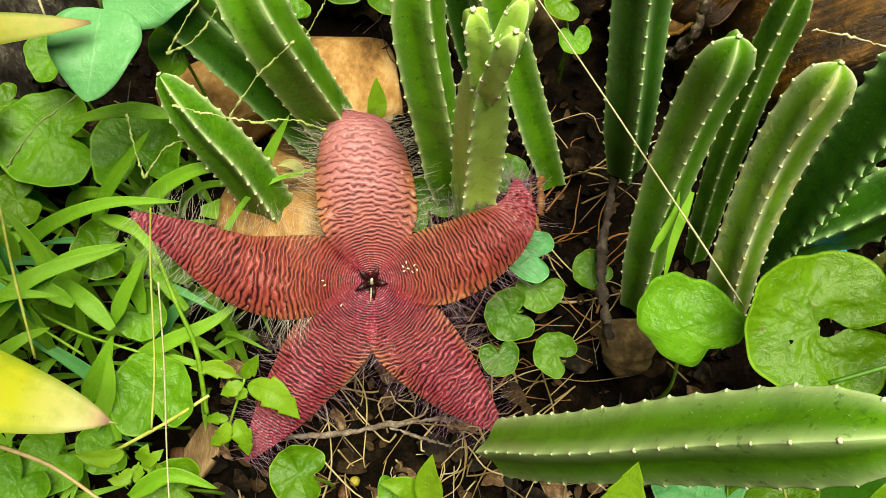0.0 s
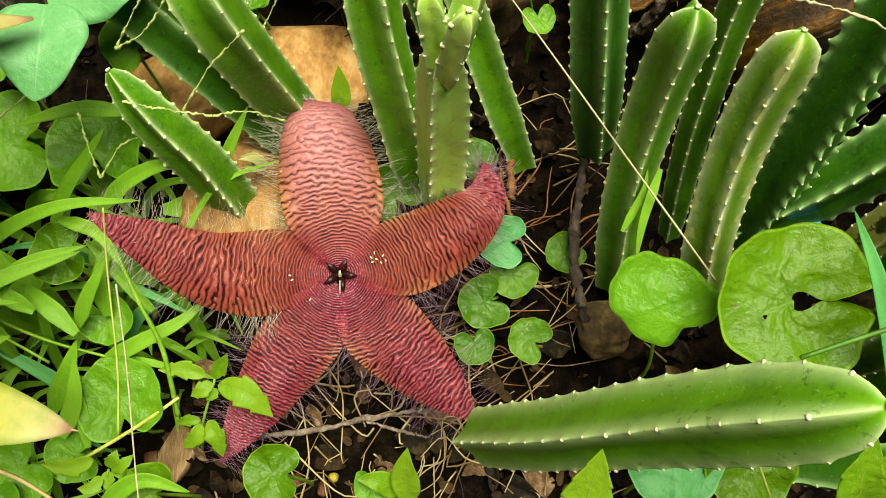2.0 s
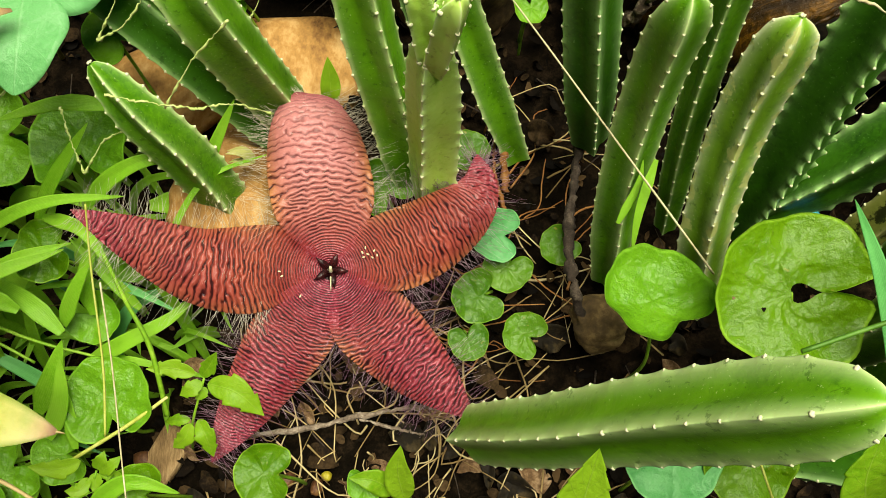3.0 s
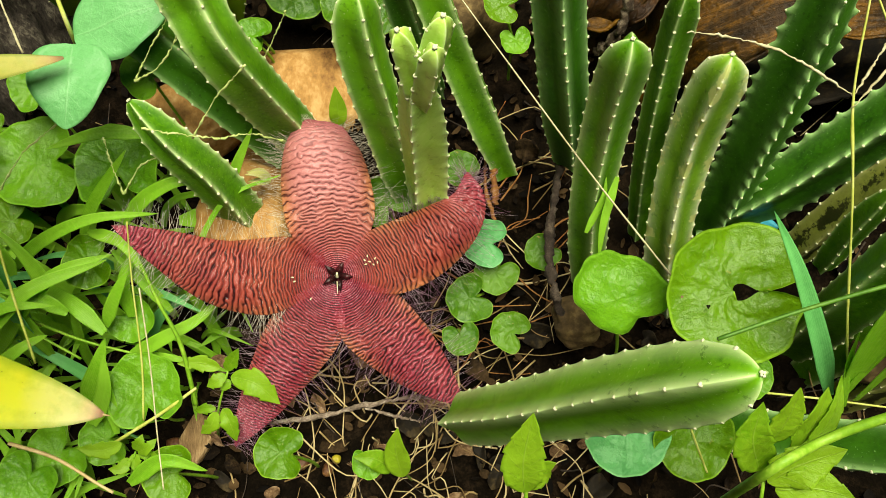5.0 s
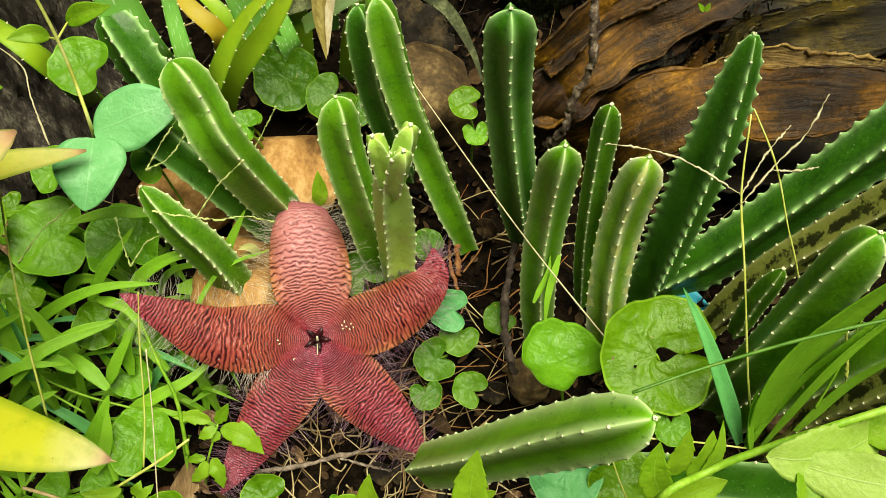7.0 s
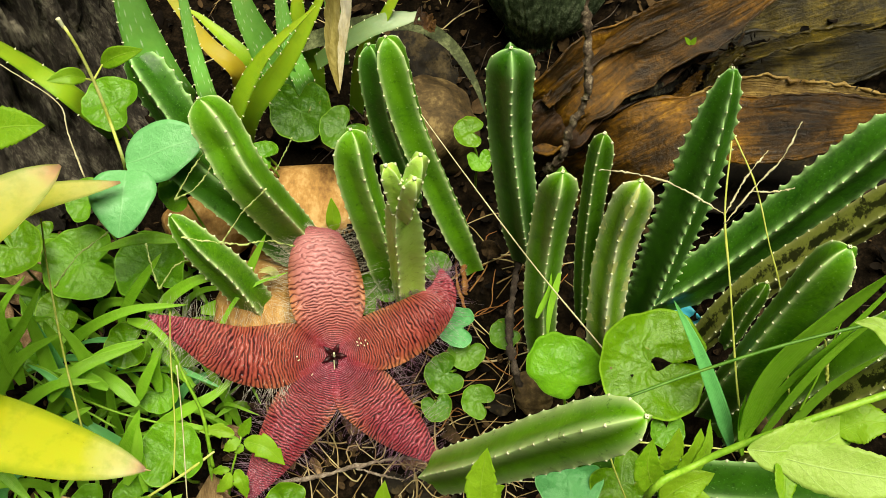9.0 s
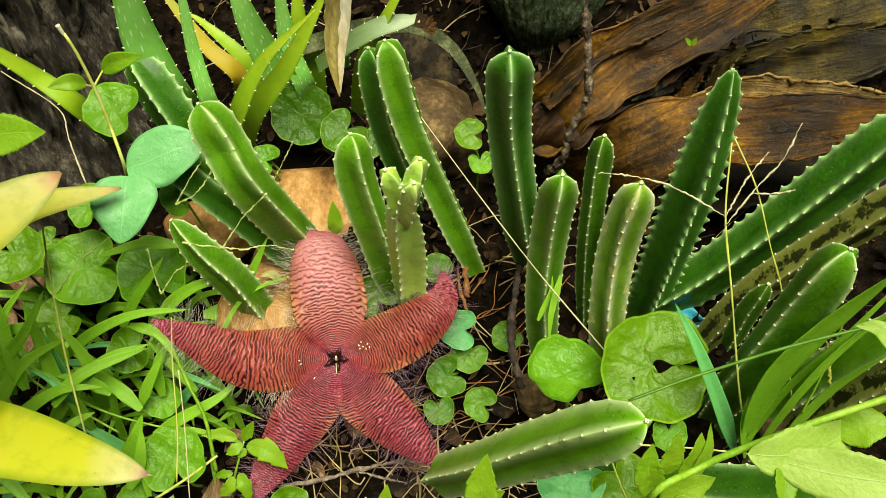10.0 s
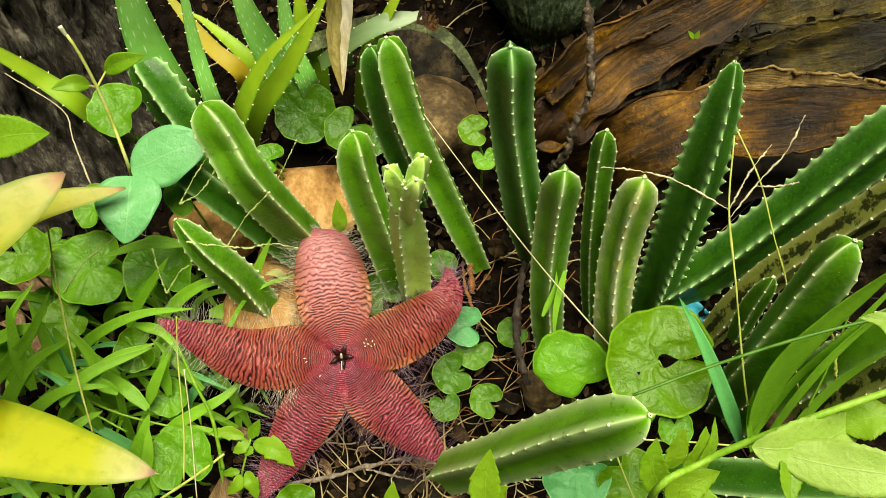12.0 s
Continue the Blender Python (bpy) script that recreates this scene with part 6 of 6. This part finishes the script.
grass([(0.1565, 0.2949, 0.0888), (0.1479, 0.2743, 0.0676), (0.1456, 0.2595, 0.0460)], 0.0060, "drooping grass blade caught on a stem", 0, 0.2)
grass([(-0.2972, 0.2862, -0.0928), (-0.2725, 0.2789, 0.0000), (-0.2737, 0.2882, 0.0453), (-0.2822, 0.3063, 0.0718)], 0.02, "broad blue-green grass blade standing by the bromeliad", 0, 0.22, BLUE_GRASS)
grass([(-0.2663, 0.2846, -0.0931), (-0.2474, 0.2806, -0.0106), (-0.2523, 0.2920, 0.0235), (-0.2691, 0.3064, 0.0469)], 0.017, "broad green grass blade among weeds", 0, 0.22, GRASS)
grass([(-0.2838, 0.2726, -0.0967), (-0.2571, 0.2532, 0.0058), (-0.2682, 0.2620, 0.0250), (-0.2801, 0.2650, 0.0397)], 0.014, "short blue-green grass blade bending sideways", 0, 0.22, BLUE_GRASS)
grass([(-0.3576, 0.3398, -0.0769), (-0.3232, 0.3114, -0.0016), (-0.3265, 0.3142, 0.0132)], 0.01, "short dark grass blade by the litter", 0, 0.22, GRASS)
r5 = np.random.default_rng(31)
for i in range(52):
    x, y = (r5.uniform(-0.34, -0.13) if i < 34 else r5.uniform(-0.36, -0.2)), r5.uniform(0.2, 0.42)
    if x > -0.2 and y < 0.25 or x < -0.29 and y > 0.29:
        continue
    a, ln = r5.uniform(-0.6, 3.7), r5.uniform(0.06, 0.11)
    p, d = np.array((x, y, ground(x, y))), np.array((math.cos(a), 0.6 * math.sin(a), 0))
    grass([p, p + d * ln * 0.2 + (0, 0, ln * 0.45), p + d * ln * 0.55 + (0, -0.004, ln * 0.72), p + d * ln * 1.0 + (0, -0.006, ln * 0.66)], r5.uniform(0.006, 0.012), turn=r5.uniform(-25, 25), seed=i, material=BLUE_GRASS if i % 5 == 0 else None)
# short undergrowth between the blades
rng = np.random.default_rng(5)
low, lowuv = [], []
for i in range(150):
    x, y = rng.uniform(-0.36, -0.12), rng.uniform(0.14, 0.40)
    if x > -0.2 and y < 0.24 or x < -0.3 and y > 0.3:
        continue
    a, ln = rng.uniform(0, 6.28), rng.uniform(0.03, 0.075)
    p = np.array((x, y, ground(x, y)))
    d = np.array((math.cos(a), math.sin(a), 0))
    v, f, uv = blade_mesh([p, p + d * ln * 0.35 + (0, 0, ln * 0.5), p + d * ln * 0.9 + (0, 0, ln * 0.55)], rng.uniform(0.004, 0.009), "grass", 0.25, rng.uniform(-30, 30), n=12, m=5)
    low.append((v, f))
    lowuv.append(uv)
v, f = join(low)
tagged(part("undergrowth", v, f, GRASS, None, uv=np.concatenate(lowuv)), "short mixed grass blades between the weeds", "grass", kind="stuff")


# ---- small leafy weeds ----
def sprig(root, leaves, stems, label, material=SPRING, saw=0.26, teeth=3, name="weed_sprig"):
    ob = thing(name, root, label, "weed")
    for pts in stems:
        v, f = tube(pts, 0.0012, 0.0008, 16, 6)
        part("stem", v, f, GREEN_STALK, ob)
    for k, (pts, wdt) in enumerate(leaves):
        leaf_on(ob, pts, wdt, "ovate", material, 0.18, 8 * (k % 3 - 1), saw, teeth, 0.12, k)
    return ob


sprig((-0.1436, 0.2071, -0.1157), [
    ([(-0.1230, 0.2284, -0.0333), (-0.1369, 0.2310, -0.0289), (-0.1536, 0.2311, -0.0289)], 0.0135), ([(-0.1186, 0.2265, -0.0322), (-0.1121, 0.2290, -0.0239), (-0.1055, 0.2341, -0.0136)], 0.0115),
    ([(-0.1188, 0.2238, -0.0343), (-0.1245, 0.2194, -0.0352), (-0.1332, 0.2168, -0.0398)], 0.012), ([(-0.1150, 0.2224, -0.0353), (-0.0962, 0.2154, -0.0343), (-0.0802, 0.2046, -0.0489)], 0.021),
    ([(-0.1162, 0.2205, -0.0368), (-0.1194, 0.2168, -0.0397), (-0.1235, 0.2147, -0.0414)], 0.008), ([(-0.1255, 0.2076, -0.0596), (-0.1200, 0.1975, -0.0611), (-0.1168, 0.1874, -0.0752)], 0.015),
    ([(-0.1307, 0.2059, -0.0610), (-0.1348, 0.1982, -0.0669), (-0.1446, 0.1947, -0.0760)], 0.013), ([(-0.1305, 0.2078, -0.0594), (-0.1380, 0.2078, -0.0595), (-0.1485, 0.2088, -0.0651)], 0.009)],
    [[(-0.1435, 0.2047, -0.1164), (-0.1297, 0.2066, -0.0629), (-0.1180, 0.2226, -0.0352), (-0.1167, 0.2264, -0.0323)]], "little sprig of bright toothed leaflets before the petal")
sprig((-0.2118, 0.1834, -0.1227), [
    ([(-0.1844, 0.1743, -0.0315), (-0.1984, 0.1705, -0.0339), (-0.2161, 0.1723, -0.0328)], 0.014), ([(-0.1799, 0.1655, -0.0372), (-0.1838, 0.1580, -0.0361), (-0.1926, 0.1578, -0.0361)], 0.01),
    ([(-0.1754, 0.1700, -0.0343), (-0.1702, 0.1729, -0.0265), (-0.1678, 0.1774, -0.0236)], 0.010), ([(-0.1736, 0.1686, -0.0352), (-0.1648, 0.1695, -0.0287), (-0.1580, 0.1746, -0.0254)], 0.010),
    ([(-0.1754, 0.1679, -0.0356), (-0.1763, 0.1626, -0.0391), (-0.1776, 0.1581, -0.0419)], 0.010), ([(-0.1736, 0.1680, -0.0356), (-0.1665, 0.1669, -0.0363), (-0.1587, 0.1652, -0.0374)], 0.009)],
    [[(-0.2113, 0.1796, -0.1238), (-0.1789, 0.1656, -0.0431), (-0.1751, 0.1691, -0.0349)]], "low sprig with small cut leaflets")
sprig((0.0059, 0.1797, -0.1237), [
    ([(0.0089, 0.1464, -0.0437), (0.0060, 0.1566, -0.0193), (0.0085, 0.1663, -0.0013)], 0.017), ([(0.0036, 0.1508, -0.0409), (-0.0084, 0.1544, -0.0267), (-0.0232, 0.1562, -0.0255)], 0.015)],
    [[(0.0103, 0.1685, -0.1270), (0.0092, 0.1494, -0.0418)]], "pair of plain bright leaves in the straw", saw=0)
sprig((0.0822, 0.1276, -0.1387), [
    ([(0.0735, 0.0746, 0.1741), (0.0729, 0.0830, 0.1896), (0.0768, 0.0953, 0.2092)], 0.0185), ([(0.0754, 0.0757, 0.1750), (0.0810, 0.0809, 0.1854), (0.0855, 0.0811, 0.1907)], 0.010)],
    [[(0.0818, 0.1231, -0.1400), (0.0750, 0.0743, 0.1423), (0.0743, 0.0770, 0.1760)]], "upright lime leaf with a ragged toothed edge", saw=0.13, teeth=6)
sprig((0.2288, 0.1139, -0.1074), [
    ([(0.1724, 0.0815, 0.1676), (0.1661, 0.0892, 0.1862), (0.1684, 0.0992, 0.2003)], 0.0185), ([(0.1780, 0.0913, 0.1752), (0.1813, 0.0966, 0.1895), (0.1832, 0.1033, 0.2036)], 0.013),
    ([(0.1886, 0.0876, 0.1661), (0.1961, 0.0978, 0.1805), (0.1987, 0.1068, 0.1938)], 0.015), ([(0.1903, 0.0855, 0.1709), (0.2017, 0.0988, 0.1850), (0.2040, 0.1108, 0.1969)], 0.007),
    ([(0.1740, 0.0758, 0.1695), (0.1841, 0.0796, 0.1788), (0.2016, 0.0828, 0.1878)], 0.02), ([(0.1769, 0.0731, 0.1675), (0.1912, 0.0718, 0.1728), (0.2049, 0.0667, 0.1754)], 0.02)],
    [[(0.2288, 0.1139, -0.1074), (0.1757, 0.0713, 0.1407), (0.1752, 0.0839, 0.1695)], [(0.1748, 0.0788, 0.1656), (0.1856, 0.0858, 0.1710), (0.1957, 0.0928, 0.1766)]], "cluster of lime leaves with cut edges", saw=0.16, teeth=5)
shrub = thing("broad_leaf_weed", (0.2211, 0.1237, -0.1068), "leaning green stem with large pale veined leaves", "weed")
v, f = tube([(0.2112, 0.1206, -0.1105), (0.1622, 0.0728, 0.1797), (0.1881, 0.0831, 0.2006), (0.2121, 0.0871, 0.2165), (0.2436, 0.0913, 0.2327), (0.2933, 0.0985, 0.2513)], 0.0024, 0.0019, 60, 8)
part("stem", v, f, GREEN_STALK, shrub)
leaf_on(shrub, [(0.2082, 0.0803, 0.2240), (0.2239, 0.0774, 0.2260), (0.2504, 0.0834, 0.2220), (0.2785, 0.0996, 0.2140)], 0.030, "ovate", PALE_LEAF, 0.12, 10, 0.08, 12, seed=2)
leaf_on(shrub, [(0.2195, 0.0779, 0.2221), (0.2402, 0.0677, 0.2270), (0.2626, 0.0590, 0.2331), (0.2920, 0.0528, 0.2349)], 0.027, "ovate", PALE_LEAF, 0.10, 0, 0.06, 14, seed=3)
leaf_on(shrub, [(0.2281, 0.0774, 0.2218), (0.2247, 0.0665, 0.2197), (0.2221, 0.0514, 0.2143)], 0.013, "ovate", SPRING, 0.2, 0, 0.1, 8, seed=4)
leaf_on(shrub, [(0.2594, 0.0891, 0.2185), (0.2719, 0.0908, 0.2262), (0.2864, 0.0867, 0.2294)], 0.022, "ovate", SPRING, 0.2, -15, 0.08, 10, seed=5)
leaf_on(shrub, [(0.2941, 0.1101, 0.2477), (0.2865, 0.1314, 0.2515), (0.2746, 0.1371, 0.2495)], 0.012, "ovate", PALE_LEAF, 0.3, 0, 0.0, 8, seed=6)

# ---- loose bits on the litter ----
pebble("wood_chip", (-0.1572, 0.2048, -0.1106), (0.012, 0.024, 0.005), WOOD, "pale broken wood chip on the litter", "wood chip", 3, 0.25, -28, "", 4, 0.35)
for i, (p, sz) in enumerate((((-0.1755, 0.1990, -0.1107), 0.007), ((-0.0760, 0.1834, -0.1208), 0.006), ((-0.0549, 0.1772, -0.1189), 0.0055))):
    pebble("fallen_nut", p, (sz, sz * 0.8, sz * 0.75), NUT, "small brown fallen nut on the litter", "nut", i, 0.2, 40 * i, "nuts on the litter", 3)
pebble("yellow_berry", (-0.0472, 0.1820, -0.1099), (0.0036, 0.0034, 0.0034), BERRY, "small yellow berry in the litter", "berry", 3, 0.15, 0, "", 3)
for i, (p, q, w_) in enumerate((((-0.0606, 0.1991, -0.1168), (-0.0394, 0.1909, -0.1161), 0.018), ((-0.0250, 0.2435, -0.1002), (-0.0139, 0.2413, -0.0838), 0.02), ((0.1062, 0.4132, -0.0273), (0.1240, 0.4061, -0.0319), 0.02), ((-0.1436, 0.2168, -0.1053), (-0.1526, 0.2275, -0.0866), 0.01), ((-0.3800, 0.3968, -0.0286), (-0.3553, 0.3910, -0.0329), 0.02), ((-0.3726, 0.4186, -0.0117), (-0.3618, 0.4150, -0.0270), 0.018), ((0.0570, 0.2386, -0.0738), (0.0728, 0.2268, -0.0754), 0.014), ((0.1496, 0.2474, -0.0504), (0.1691, 0.2510, -0.0481), 0.02), ((0.2888, 0.3037, -0.0072), (0.2942, 0.3099, 0.0104), 0.012), ((-0.0691, 0.5519, -0.0071), (-0.0449, 0.5457, -0.0118), 0.02), ((-0.1215, 0.1732, -0.1095), (-0.1330, 0.1880, -0.1060), 0.01))):
    ob = thing("fallen_leaf", p, "curled brown fallen leaf on the litter", "dead leaf", "fallen leaves")
    mid = (np.array(p) + np.array(q)) / 2 + (0, 0, 0.006)
    leaf_on(ob, [p, mid, q], w_, "ovate", LITTER, 0.5, 25 * (i % 3 - 1), 0, 0, 0.3, i, "leaf_blade")
for i, p in enumerate(((-0.3773, 0.4342, -0.0431), (-0.3488, 0.4149, -0.0484), (-0.3669, 0.4039, -0.0512), (-0.3437, 0.4411, -0.0405), (-0.3723, 0.3818, -0.0585), (-0.3189, 0.4020, -0.0525), (-0.3464, 0.3579, -0.0650))):
    ob = thing("fallen_leaf", p, "dry reddish-brown fallen leaf by the trunk", "dead leaf", "fallen leaves")
    d = np.array((math.cos(1.3 * i), 0.6 * math.sin(1.3 * i), 0.1)) * 0.026
    leaf_on(ob, [np.array(p) - d, np.array(p) + (0, 0, 0.008), np.array(p) + d], 0.026, "ovate", LITTER_PALE, 0.35, 20 * (i % 3 - 1), 0, 0, 0.4, i, "leaf_blade")
r6 = np.random.default_rng(9)
for i in range(46):
    x, y, a = r6.uniform(-0.19, 0.2), r6.uniform(0.1, 0.27), r6.uniform(0, 6.28)
    ln = r6.uniform(0.012, 0.03)
    d = np.array((math.cos(a), math.sin(a), 0.3 * math.sin(a))) * ln
    p = np.array((x, y, ground(x, y) + 0.006))
    ob = thing("fallen_leaf", p, "crumpled brown fallen leaf on the litter", "dead leaf", "fallen leaves")
    leaf_on(ob, [p - d / 2, p + (0, 0, 0.006), p + d / 2], ln * r6.uniform(0.4, 0.8), "ovate", (LITTER_PALE if i % 3 else DULL_HUSK), r6.uniform(0.2, 0.7), r6.uniform(-40, 40), 0, 0, 0.4, i, "leaf_blade")
ob = thing("plastic_scrap", (0.2847, 0.3171, -0.0158), "crumpled scrap of bright blue plastic", "litter")
v, f, uv = blade_mesh([(0.2763, 0.3201, -0.0072), (0.2817, 0.3102, -0.0022), (0.2962, 0.3012, -0.0154)], 0.016, "strap", 0.5, 20, n=14, m=7, wave=0.6, seed=2)
part("sheet", v, f, PLASTIC, ob)
